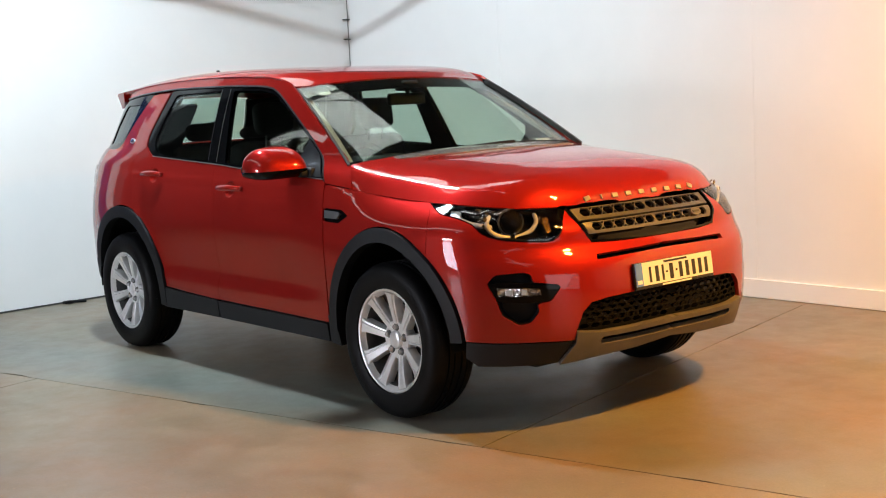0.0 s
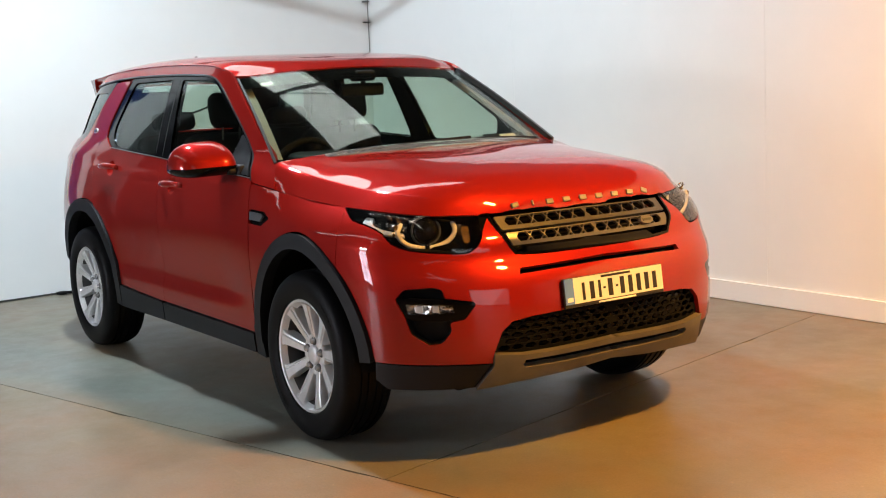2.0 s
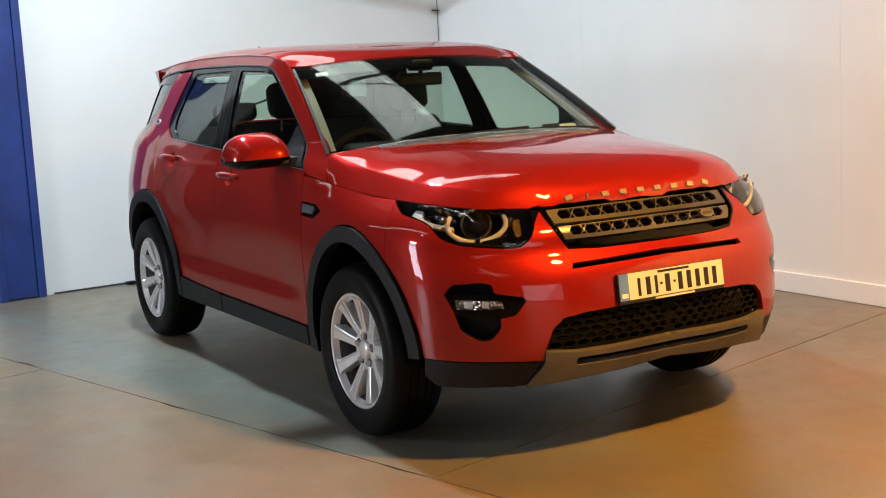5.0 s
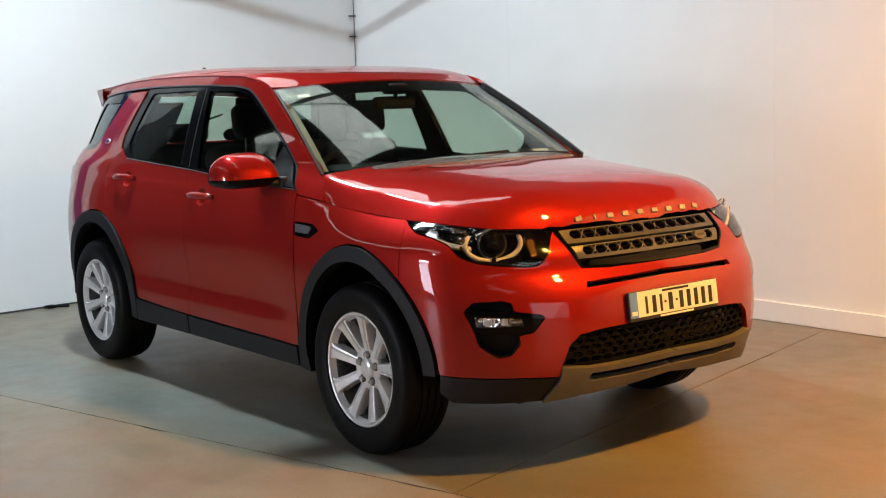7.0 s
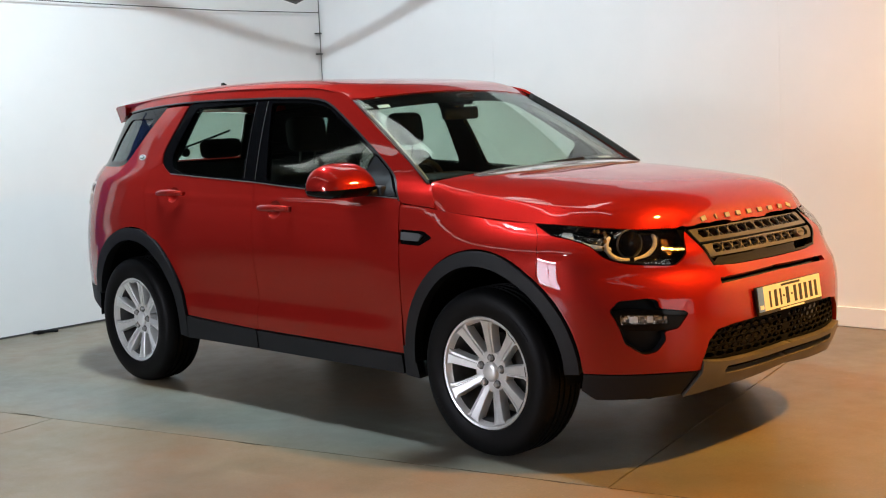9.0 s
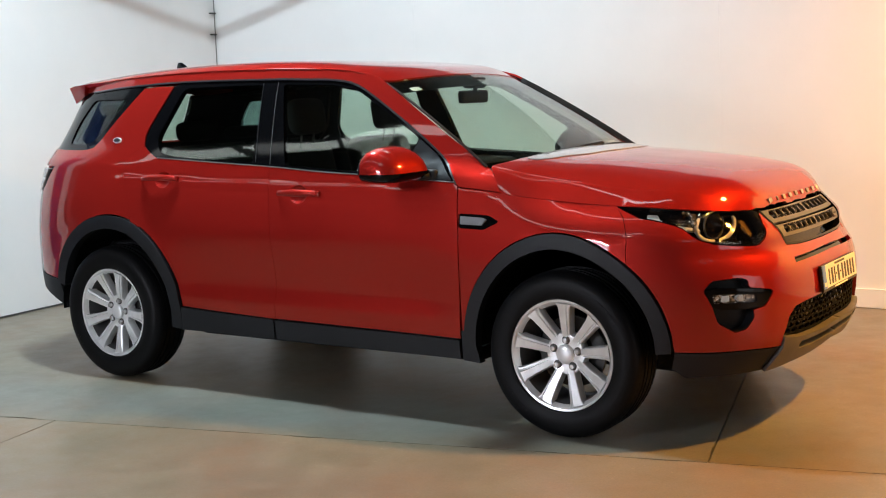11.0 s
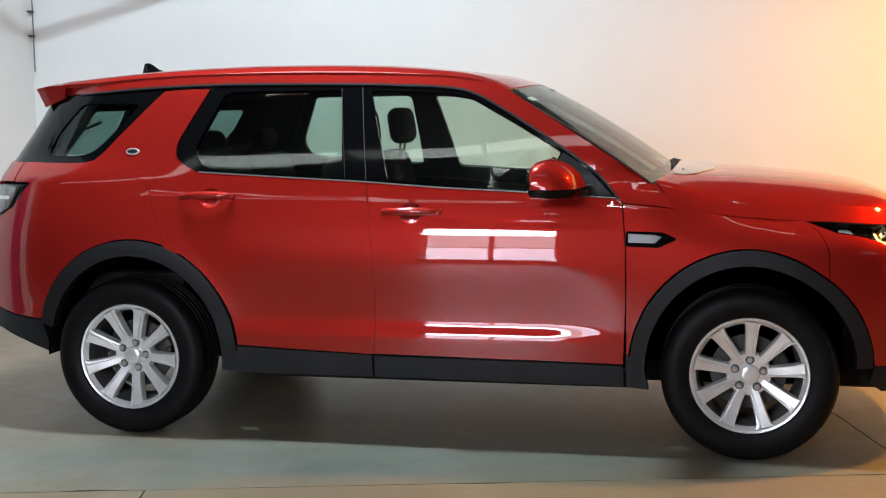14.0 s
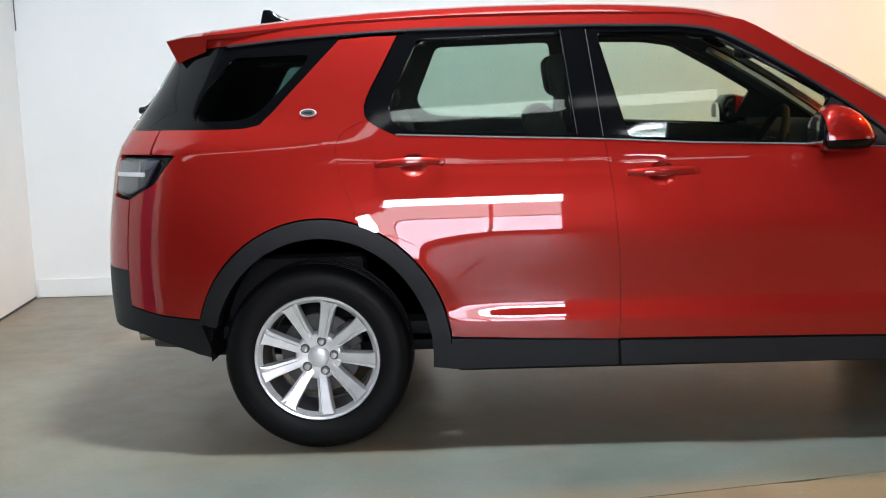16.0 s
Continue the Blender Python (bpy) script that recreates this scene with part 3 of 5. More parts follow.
# front wing
shut = [(.855, 1.063), (.994, 1.050), (1.222, 1.020), (1.475, 1.001), (1.645, .990)]
VENT = rounded([(.866, .950), (1.020, .946), (1.076, .920), (1.0, .884), (.868, .888)], .012)
WING_SEAM = curve((1.642, .988), (1.690, .945), (1.702, .88), (1.696, .81), (1.688, .764), step=.03)
wing = pair("front_wing", [(.869, .43), (.869, .626), (.869, .86), (.852, 1.061)] + curve(*shut, step=.05)[1:] + WING_SEAM[1:-1]
            + arch(AXF, .494, .514, 50, 176, 24), PAINT, holes=[VENT], gap=.001)
# roof rail and windscreen pillar in one piece
rail_low = curve(*GUT, step=.04)
rail_top = curve((.962, 1.150), (.778, 1.266), (.544, 1.416), (.335, 1.551), (.25, 1.585), (.12, 1.607), (-.13, 1.622), (-.344, 1.630), (-.947, 1.636), (-1.366, 1.624), (-1.80, 1.592), (-2.15, 1.575), (-2.42, 1.566), step=.04)
pair("roof_rail", rail_low + [(.853, 1.066), (.994, 1.0525), (1.062, 1.0440), (1.030, 1.092), (.992, 1.132)] + rail_top, PAINT, gap=.0008, step=.03)

# side glazing: black surround with openings, and the panes
sur = cut(GUT, -1.80, .838)
LOW = [(.833, 1.083)] + [(p[0], p[1]) for p in belt_front[::-1][1:]] + belt_rear[::-1][1:] + curve((-1.04, 1.194), (-1.10, 1.222), (-1.148, 1.255), (-1.159, 1.287), (-1.151, 1.338), (-1.09, 1.455), (-1.032, 1.568), step=.03)[1:]
side_open = LOW + [(-1.0, 1.582)] + [p for p in sur if p[0] > -.99]
PANE_F = rounded([(-.165, 1.160), (.50, 1.118), (.585, 1.28), (.40, 1.395), (.19, 1.515), (.05, 1.540), (-.27, 1.553)], .02)
PANE_R = rounded([(-.372, 1.172), (-.97, 1.206), (-1.045, 1.235), (-1.07, 1.30), (-.955, 1.555), (-.405, 1.557)], .03)
pair("side_window_surround", side_open, [GLOSS, TRIM], holes=[PANE_F, PANE_R], proud=-.006, thick=.03, gap=.001, label="gloss black window surround and door pillar")
pair("front_door_glass", PANE_F, GLASS, proud=-.012, thick=.003, gap=-.006, step=.08)
pair("rear_door_glass", PANE_R, PRIVACY, proud=-.012, thick=.003, gap=-.006, step=.08)
quarter_open = curve((-1.255, 1.562), (-1.36, 1.460), (-1.468, 1.356), (-1.555, 1.272), (-1.633, 1.240), (-1.983, 1.240), step=.03) + [(-2.44, 1.24), (-2.44, 1.53), (-2.2, 1.545), (-1.80, 1.556)] + [p for p in sur if -1.79 < p[0] < -1.27]
PANE_Q = rounded([(-1.37, 1.51), (-1.51, 1.37), (-1.60, 1.29), (-1.68, 1.272), (-1.90, 1.272), (-1.88, 1.38), (-1.76, 1.51)], .04)
pair("quarter_window_surround", quarter_open, [GLOSS, TRIM], holes=[PANE_Q], proud=-.006, thick=.03, gap=.001, label="gloss black quarter window surround")
pair("quarter_glass", PANE_Q, SMOKED, proud=-.012, thick=.003, gap=-.006, step=.08)
pair("quarter_trim", [(-1.27, 1.56), (-1.50, 1.25), (-2.05, 1.25), (-2.05, 1.55)], TRIM, "black load space trim with a small opening", holes=[rounded([(-1.385, 1.515), (-1.55, 1.31), (-1.66, 1.29), (-1.88, 1.29), (-1.86, 1.38), (-1.78, 1.510)], .03)], proud=-.075, thick=.02, gap=0, step=.1)
sheet("tailgate_trim", [(-2.10, 1.24), (-2.10, 1.535), (S_TAIL + .03, 1.535), (S_TAIL + .09, 1.24)], skin, TRIM, car, "black tailgate lining", proud=-.05, thick=.02, gap=0, step=.1)
# bright line along the waist
pair("waist_strip", belt_rear + belt_front[1:] + [(p[0], p[1] + .0045) for p in (belt_rear + belt_front[1:])[::-1]], BRIGHT, gap=0, thick=.006, proud=.003, label="thin bright waistline strip")
pair("window_rubber", [(p[0], p[1] + .002) for p in rail_low if p[0] > -1.8] + [(p[0] - .004, p[1] - .006) for p in rail_low if p[0] > -1.8][::-1], GUTTER, gap=0, thick=.006, proud=.001, label="thin grey gutter strip")

# cladding
pair("front_arch_cladding", F_OUT + F_IN[::-1], CLAD, proud=.014, thick=.05, gap=0, step=.04, label="dark grey plastic wheel arch trim")
pair("rear_arch_cladding", R_OUT + R_IN[::-1], CLAD, proud=.014, thick=.05, gap=0, step=.04, label="dark grey plastic wheel arch trim")
pair("door_cladding", [(-.218, .302), (-.222, .400), (.543, .392), (.857, .386), (.862, .296), (.542, .298)], CLAD, proud=.012, thick=.04, label="dark grey plastic lower door trim")
pair("door_cladding", [(-.226, .302), (-.226, .402), (-.6, .414), (-.853, .426), (-.857, .40), (-.862, .302)], CLAD, proud=.012, thick=.04, label="dark grey plastic lower door trim")
pair("sill_end", [(.868, .292), (.866, .43), (.89, .43), (.94, .40), (.965, .285)], CLAD, proud=.010, thick=.04)
# front bumper pieces
FOG = rounded([(1.985, .660), (2.025, .697), (2.140, .705), (2.176, .696), (2.178, .664), (2.282, .648), (2.295, .637), (2.250, .582), (2.190, .572), (2.196, .540), (2.158, .494), (2.108, .484), (2.038, .526), (2.018, .592)], .012)
S0 = S_NOSE
light_top = curve((1.645, .990), (1.80, .986), (2.08, .968), (2.22, .958), (2.385, .953), step=.03)
light_low = curve((2.388, .900), (2.372, .868), (2.322, .828), (2.22, .830), (2.08, .846), (2.005, .872), (1.965, .908), (1.89, .932), (1.77, .950), step=.03)
LIGHT = light_top + light_low
bump_r = [(x + .0012, z) for x, z in WING_SEAM[::-1][1:]] + [(x, z - .004) for x, z in light_low[::-1]] + [(2.394, .905), (2.422, .943)]
for mirror in (False, True):
    sheet("front_bumper", bump_r + [(2.466, .868), (2.508, .802), (2.63, .794), (S0 + .001, .792), (S0 + .001, .762), (2.502, .753), (2.494, .734), (2.63, .738), (S0 + .001, .743), (S0 + .001, .580), (2.68, .577), (2.52, .570), (2.433, .558), (2.388, .521), (2.356, .448), (2.350, .402), (2.20, .407), (2.03, .406), (1.868, .408)]
          + [p for p in arch(AXF, .494, .514, 7, 50, 12)], skin, PAINT, car, "", holes=[FOG], gap=.001, mirror=mirror)
    sheet("lower_bumper", [(1.866, .404), (2.03, .401), (2.20, .402), (2.346, .397), (2.325, .352), (2.300, .302), (2.084, .298), (1.936, .298), (1.868, .335)], skin, CLAD, car, "dark grey plastic bumper valance", gap=.001, mirror=mirror, proud=-.004)
    sheet("skid_plate", [(2.352, .442), (2.48, .428), (2.63, .428), (S0 + .0015, .436), (S0 + .0015, .410), (2.63, .405), (2.485, .404), (2.475, .390), (2.487, .377), (2.65, .376), (S0 + .0015, .380), (S0 + .0015, .345), (2.70, .326), (2.472, .316), (2.301, .300), (2.327, .352), (2.352, .395)], skin, SKID, car, "satin silver skid plate", gap=.0015, mirror=mirror, proud=.010, thick=.03)
    sheet("skid_slot", [(2.45, .36), (2.45, .42), (S0, .425), (S0, .365)], skin, GLOSS, car, "", gap=0, mirror=mirror, proud=-.03, thick=.01)
    sheet("rear_bumper", [(-1.822, .516), (-1.996, .529), (-2.15, .556), (-2.15, .70), (S_TAIL - .0015, .72), (S_TAIL - .0015, .50), (-2.5, .47), (-2.13, .452), (-1.95, .41), (-1.776, .361)], skin, CLAD, car, "dark grey plastic rear bumper", gap=.0015, mirror=mirror)
    sheet("tailgate", [(-2.155, .70), (-2.155, .975), (-2.28, .985), (-2.28, 1.146), (-2.06, 1.15), (-2.06, 1.24), (S_TAIL - .001, 1.24), (S_TAIL - .001, .72)], skin, PAINT, car, "", gap=.001, mirror=mirror)
    sheet("rear_window", [(-2.442, 1.245), (-2.442, 1.53), (S_TAIL - .001, 1.55), (S_TAIL - .001, 1.245)], skin, PRIVACY, car, "dark tinted rear window", gap=.001, mirror=mirror, thick=.004)
    sheet("grille_recess", [(2.424, .948), (2.468, .868), (2.510, .803), (2.63, .796), (S0, .794), (S0, .975), (2.60, .965)], skin, GLOSS, car, "gloss black grille backing", gap=0, mirror=mirror, proud=-.045, thick=.01)
    sheet("lower_grille_recess", [(2.345, .38), (2.345, .45), (2.385, .525), (2.43, .563), (2.52, .575), (2.68, .582), (S0, .585), (S0, .37)], skin, GLOSS, car, "", gap=0, mirror=mirror, proud=-.05, thick=.01)
    sheet("bumper_slot", [(2.48, .722), (2.48, .768), (2.63, .775), (S0, .775), (S0, .73)], skin, GLOSS, car, "", gap=0, mirror=mirror, proud=-.03, thick=.01)


# bonnet, creased along its shoulders
CREASES = [[(x, sg * m * lerp(BON_WID, x)) for x in np.linspace(1.07, 1.98, 40)] for sg in (-1, 1) for m in (.900, .908, .916, .924)]


def bonnet(x, y):
    return (x, y, bonnet_z(x, y))


half = [(x, lerp(BON_WID, x)) for x in list(np.linspace(1.05, 1.70, 19)) + list(np.linspace(1.73, 2.0, 14)) + [2.025, 2.045, 2.058, 2.070, 2.078, 2.085, 2.089]] + [(2.0915, .12), (2.0925, .05)]
cowl = curve((1.05, -.848), (1.0, -.812), (.985, -.78), (1.01, -.70), (1.045, -.45), (1.06, 0), (1.045, .45), (1.01, .70), (.985, .78), (1.0, .812), (1.05, .848), step=.04)
sheet("bonnet", [(x, -y) for x, y in half][::-1] + cowl + half, bonnet, PAINT, car, "", gap=.001, step=.03, thick=.02, lines=CREASES)
sheet("bonnet_rear_panel", rounded([(1.052, -.60), (1.10, -.60), (1.150, -.540), (1.225, -.30), (1.245, 0), (1.225, .30), (1.150, .540), (1.10, .60), (1.052, .60), (1.066, 0)], .03), bonnet, GREY_PANEL, car, "grey panel at the rear of the bonnet", gap=0, proud=.004, thick=.008)


# roof, with its black glass panel
def roof(x, y):
    return (x, y, roof_z(x, y))


def roof_half(x):
    return abs(skin(x if x > -1.75 else -1.75 + (x + 1.75) * .9, lerp(ROOF_RIM, x) + .028)[1]) + .004


roof_edge = [(x, roof_half(x)) for x in np.linspace(-1.80, .30, 36)]
front_roof = [(.325 + .085 * (1 - (t / 10) ** 2), -.0655 * t) for t in range(-9, 10)]
sheet("roof", roof_edge + front_roof + [(x, -y) for x, y in roof_edge][::-1], roof, [RED, LINER], car, "", gap=0, thick=.02, step=.04)


# windscreen
def screen(v, t):
    c = 1 - t * t
    return (.962 + .115 * c - v * (.635 + .03 * c) + .03 * v * (1 - v) * (1 + c), .798 * t * (1 - v) + .655 * t * v, 1.147 + .012 * c + v * (.392 + .023 * c) + .035 * v * (1 - v) * (1 + .5 * c))


def screen_flip(t, v):
    return screen(v, t)


sheet("windscreen", [(-1, 0), (1, 0), (1, 1), (-1, 1)], screen_flip, GLASS, car, "clear windscreen with a black upper band", gap=0, step=.1, thick=.004)


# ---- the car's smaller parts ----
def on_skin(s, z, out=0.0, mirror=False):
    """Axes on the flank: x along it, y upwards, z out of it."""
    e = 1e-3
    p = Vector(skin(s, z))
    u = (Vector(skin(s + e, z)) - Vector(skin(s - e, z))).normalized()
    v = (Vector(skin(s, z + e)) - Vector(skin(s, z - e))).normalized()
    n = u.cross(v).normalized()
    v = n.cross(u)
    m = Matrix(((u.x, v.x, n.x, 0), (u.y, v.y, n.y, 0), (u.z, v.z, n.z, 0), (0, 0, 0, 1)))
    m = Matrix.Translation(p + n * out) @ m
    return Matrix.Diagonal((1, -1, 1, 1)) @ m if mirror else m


def mirrored(bm):
    bmesh.ops.scale(bm, vec=(1, -1, 1), verts=bm.verts[:])
    bmesh.ops.reverse_faces(bm, faces=bm.faces[:])
    return bm


def placed(bm, m):
    bm.transform(m)
    if m.determinant() < 0:
        bmesh.ops.reverse_faces(bm, faces=bm.faces[:])
    return bm


def dish(depth, cx, cz, rx, rz):
    def f(s, z):
        k = 1 - ((s - cx) / rx) ** 2 - ((z - cz) / rz) ** 2
        p = Vector(skin(s, z))
        return p + Vector((0, 1, 0)) * depth * math.sqrt(max(0.0, k) + 1e-6)
    return f


def handle_bar(s0, s1, z, mirror):
    """A flat-backed pull bar, bowed away from the door, with a round lock cover at its front."""
    bm = bmesh.new()
    rows = []
    n = 14
    for i in range(n + 1):
        f = i / n
        s = s0 + (s1 - s0) * f
        out = .006 + .030 * math.sin(math.pi * min(1, max(0, f))) ** .45
        h = .017 * (.75 + .25 * math.sin(math.pi * f))
        m = on_skin(s, z, out, mirror)
        rows.append([bm.verts.new(m @ Vector((0, a * h, b))) for a, b in ((-1, -.004), (-.9, .004), (-.3, .010), (.3, .010), (.9, .004), (1, -.004), (.6, -.010), (-.6, -.010))])
    for a, b in zip(rows, rows[1:]):
        for k in range(8):
            bm.faces.new((a[k], a[(k + 1) % 8], b[(k + 1) % 8], b[k]))
    bm.faces.new(rows[0])
    bm.faces.new(rows[-1])
    bmesh.ops.recalc_face_normals(bm, faces=bm.faces[:])
    return bm


for mirror in (0, 1):
    for doors, cx, cz, cup, s0, s1 in ((door_f, -.052, 1.020, CUP_F, -.179, .078), (door_r, -.975, 1.082, CUP_R, -1.120, -.863)):
        sheet("handle_cup", cup, dish(.028, cx, cz, .052, .044 if cx > -.5 else .042), PAINT, doors[mirror], "", gap=-.001, step=.012, thick=.004, mirror=bool(mirror))
        bar = part("door_handle", handle_bar(s0, s1, cz + .004, bool(mirror)), RED, doors[mirror], "body-coloured pull handle", True, 60)
        part("lock_cover", placed(box_bm(-.020, .020, -.012, .012, -.004, .008, .005), on_skin(s1 - .012, cz + .004, .016, bool(mirror))), RED, bar, "", True)

# side vents, emblems
pair("side_vent", VENT, GLOSS, "black framed side vent", gap=-.004, proud=-.010, thick=.02, parent=wing)
pair("vent_insert", [(.876, .940), (.985, .936), (1.012, .928), (.985, .902), (.877, .904)], SILVER, "silver blade of the side vent", gap=0, proud=.001, thick=.01, parent=wing)
for mirror in (False, True):
    m = on_skin(-1.377, 1.288, .002, mirror)
    bm = bmesh.new()
    bmesh.ops.create_cone(bm, cap_ends=True, segments=28, radius1=.5, radius2=.46, depth=1)
    oval_m = m @ Matrix.Diagonal((.068, .034, .008, 1))
    em = part("oval_badge", placed(bm, oval_m), ALLOY, quarter[int(mirror)], "small oval badge with a bright rim", True)
    bm = bmesh.new()
    bmesh.ops.create_cone(bm, cap_ends=True, segments=28, radius1=.5, radius2=.48, depth=1)
    part("badge_face", placed(bm, m @ Matrix.Translation((0, 0, .004)) @ Matrix.Diagonal((.056, .024, .003, 1))), STEEL, em, "", True)
    part("badge_bar", placed(box_bm(-.018, .018, -.0035, .0035, .004, .007), m), CHROME, em)


# door mirrors
UPPER = [(0, 0), (0, .50), (.03, .74), (.12, .93), (.32, 1.0), (.54, .91), (.74, .72), (.90, .44), (.975, .18), (1, 0)]
LOWER = [(0, 0), (.01, -.55), (.07, -.92), (.5, -1.0), (.88, -.86), (1.02, -.30), (1.03, 0)]


def mirror_half(profile, z, high, grow=0.0):
    """A housing lofted across the car from a side profile, rounded at both ends."""
    bm, rows, n = bmesh.new(), [], 24
    for i in range(n + 1):
        t = math.sin(math.pi * (i / n - .5)) * .995
        k, kz = (1 - abs(t) ** 4.2) ** .36, (1 - abs(t) ** 3.4) ** .38
        x0 = .494 - grow + .018 * (1 - k) + .012 * t
        x1 = x0 + (.196 + 2 * grow) * (.30 + .70 * k) + .016 * t
        rows.append([bm.verts.new((x0 + u * (x1 - x0), -.972 + (.138 + grow) * t, z + high * v * kz + .004 * t)) for u, v in profile])
    for a, b in zip(rows, rows[1:]):
        for j in range(len(a)):
            q = (j + 1) % len(a)
            bm.faces.new((a[j], a[q], b[q], b[j]))
    bm.faces.new(rows[0])
    bm.faces.new(rows[-1])
    bmesh.ops.remove_doubles(bm, verts=bm.verts[:], dist=1e-5)
    bmesh.ops.recalc_face_normals(bm, faces=bm.faces[:])
    return bm


for mirror in (False, True):
    fix = (lambda b: moved(mirrored(b), Matrix.Translation((-.030, -.045, 0)))) if mirror else (lambda b: b)
    up = part("mirror_shell", fix(mirror_half(UPPER, 1.138, .115)), RED, door_f[int(mirror)], "red door mirror housing", True, 50)
    part("mirror_base", fix(mirror_half(LOWER, 1.1375, .046, .002)), GLOSS, up, "black underside of the mirror", True, 50)
    part("mirror_bezel", fix(mirror_half([(-.05, 0), (-.05, .55), (.02, .78), (.02, 0)] if not mirror else [(-.05, 0), (-.05, .58), (.03, .80), (.12, .99), (.30, 1.04), (.32, 0)], 1.137, .112, .001 if not mirror else .003)), GLOSS, up, "black rim of the mirror glass", True, 50)
    part("mirror_arm", fix(joined(box_bm(.56, .705, -.90, -.838, 1.098, 1.130, .012, 3), box_bm(.60, .73, -.862, -.822, 1.090, 1.142, .014, 3))), CLAD, up, "black mirror arm", True)
    part("mirror_glass", fix(moved(prism(rounded([(-1.08, 1.115), (-.865, 1.105), (-.860, 1.175), (-.92, 1.212), (-1.03, 1.212), (-1.085, 1.18)], .03), .481, .484), Matrix(((0, 1, 0, 0), (1, 0, 0, 0), (0, 0, 1, 0), (0, 0, 0, 1))))), CHROME, up, "mirror glass")
    part("repeater", fix(box_bm(.655, .672, -1.04, -.93, 1.1385, 1.147, .003)), AMBER, up, "amber mirror indicator")
# black triangle ahead of the front pane
pair("mirror_panel", rounded([(.508, 1.112), (.81, 1.094), (.70, 1.200), (.592, 1.276)], .01), CLAD, "dark mirror sail panel", gap=0, proud=.001, thick=.01, parent=door_f)


# thin strips standing in for reflections along the middle pillar's panel edges
for s0, z0 in ((-.264, 1.165), (-.360, 1.175)):
    pair("pillar_glint", [(s0, z0), (s0 + .003, z0), (s0 - .045, 1.565), (s0 - .048, 1.565)], STEEL if s0 > -.3 else GUTTER, "thin strip for the reflection on the pillar edge", gap=0, thick=.004, proud=-.0045, step=.08, parent=door_f)


# wheels
def tyre_bm():
    prof = [(.236, -.098), (.246, -.112), (.262, -.118), (.290, -.1215), (.318, -.120), (.334, -.114), (.346, -.104), (.3545, -.088), (.3590, -.066)]
    tread = []
    for y in (-.052, -.020, .020, .052):
        tread += [(.3605, y - .007), (.3535, y - .005), (.3535, y + .005), (.3605, y + .007)]
    back = [(r, -y) for r, y in prof[::-1]]
    return spun(prof + tread + back, 96)


def sidewall_marks():
    """Tread sipes' shoulders and raised plain bars round the sidewall."""
    bm = bmesh.new()
    bits = []
    for k in range(72):
        a = 2 * math.pi * k / 72
        for sgn in (-1, 1):
            bits.append((box_bm(-.0080, .0080, -.013, .013, -.003, .0012), Matrix.Rotation(-a, 4, "Y") @ Matrix.Translation((0, sgn * .088, .3520)) @ Matrix.Rotation(sgn * radians(-24), 4, "X")))
    for a0, n in ((35, 7), (215, 9)):
        for k in range(n):
            bits.append((box_bm(-.0065, .0065, -.0012, .001, -.009, .009), Matrix.Rotation(radians(a0 + 3.6 * k), 4, "Y") @ Matrix.Translation((0, -.1212, .298))))
    for b, m in bits:
        me = bpy.data.meshes.new("tmp")
        moved(b, m).to_mesh(me)
        b.free()
        bm.from_mesh(me)
        bpy.data.meshes.remove(me)
    return bm


def rim_bm():
    return spun([(.214, -.080), (.219, -.090), (.226, -.099), (.230, -.105), (.238, -.1075), (.2425, -.104), (.2425, -.096), (.236, -.088)], 96)


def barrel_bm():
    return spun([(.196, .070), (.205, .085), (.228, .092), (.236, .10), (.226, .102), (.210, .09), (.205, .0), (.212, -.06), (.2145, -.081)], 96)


def spoke_bm():
    """One broad spoke along +z with a shallow groove beside one edge, its face towards -y."""
    bm = bmesh.new()
    rows = []
    for r, w, y in ((.040, .0235, -.060), (.060, .0215, -.0625), (.085, .0205, -.0685), (.12, .0218, -.0780), (.16, .0245, -.087), (.195, .0275, -.0945), (.210, .0305, -.0985), (.222, .0385, -.101)):
        g = .0085 if .07 < r < .216 else .0008
        sec = [(-w - .002, y + .045), (-w, y + .006), (-w + .0015, y + .002), (-w + .005, y), (.30 * w, y), (.38 * w, y + g * .5), (.44 * w, y + g), (.60 * w, y + g), (.66 * w, y + g * .5), (.72 * w, y + .0006), (w - .0035, y + .0012), (w - .001, y + .003), (w, y + .007), (w + .002, y + .045)]
        rows.append([bm.verts.new((x, yy, r)) for x, yy in sec])
    for a, b in zip(rows, rows[1:]):
        for k in range(len(a) - 1):
            bm.faces.new((a[k], a[k + 1], b[k + 1], b[k]))
    bmesh.ops.recalc_face_normals(bm, faces=bm.faces[:])
    bm.faces.ensure_lookup_table()
    if sum(f.normal.y for f in bm.faces) > 0:
        bmesh.ops.reverse_faces(bm, faces=bm.faces[:])
    return bm


TYRE = part("tyre", joined(tyre_bm(), sidewall_marks()), RUBBER, None, "black road tyre", True, 30)
SPOKE = part("spoke", spoke_bm(), ALLOY, None, "", True, 24)
NUT = part("wheel_nut", spun([(0, -.0810), (.009, -.0800), (.0122, -.0765), (.0132, -.0665), (.0132, -.055)], 16), NUTS, None, "", True, 30)
WELL = part("nut_well", spun([(.0130, -.0660), (.0178, -.0662), (.0185, -.0640), (.0185, -.058)], 20), STEEL, None, "", True, 30)
CAP = part("centre_cap", spun([(0, -.0795), (.020, -.0790), (.034, -.0765), (.0405, -.072), (.043, -.066), (.043, -.05)], 40), ALLOY, None, "", True, 35)
HUB = part("hub", spun([(0, -.0620), (.060, -.0625), (.078, -.0650), (.086, -.0640), (.091, -.058), (.092, -.02)], 64), ALLOY, None, "", True, 40)
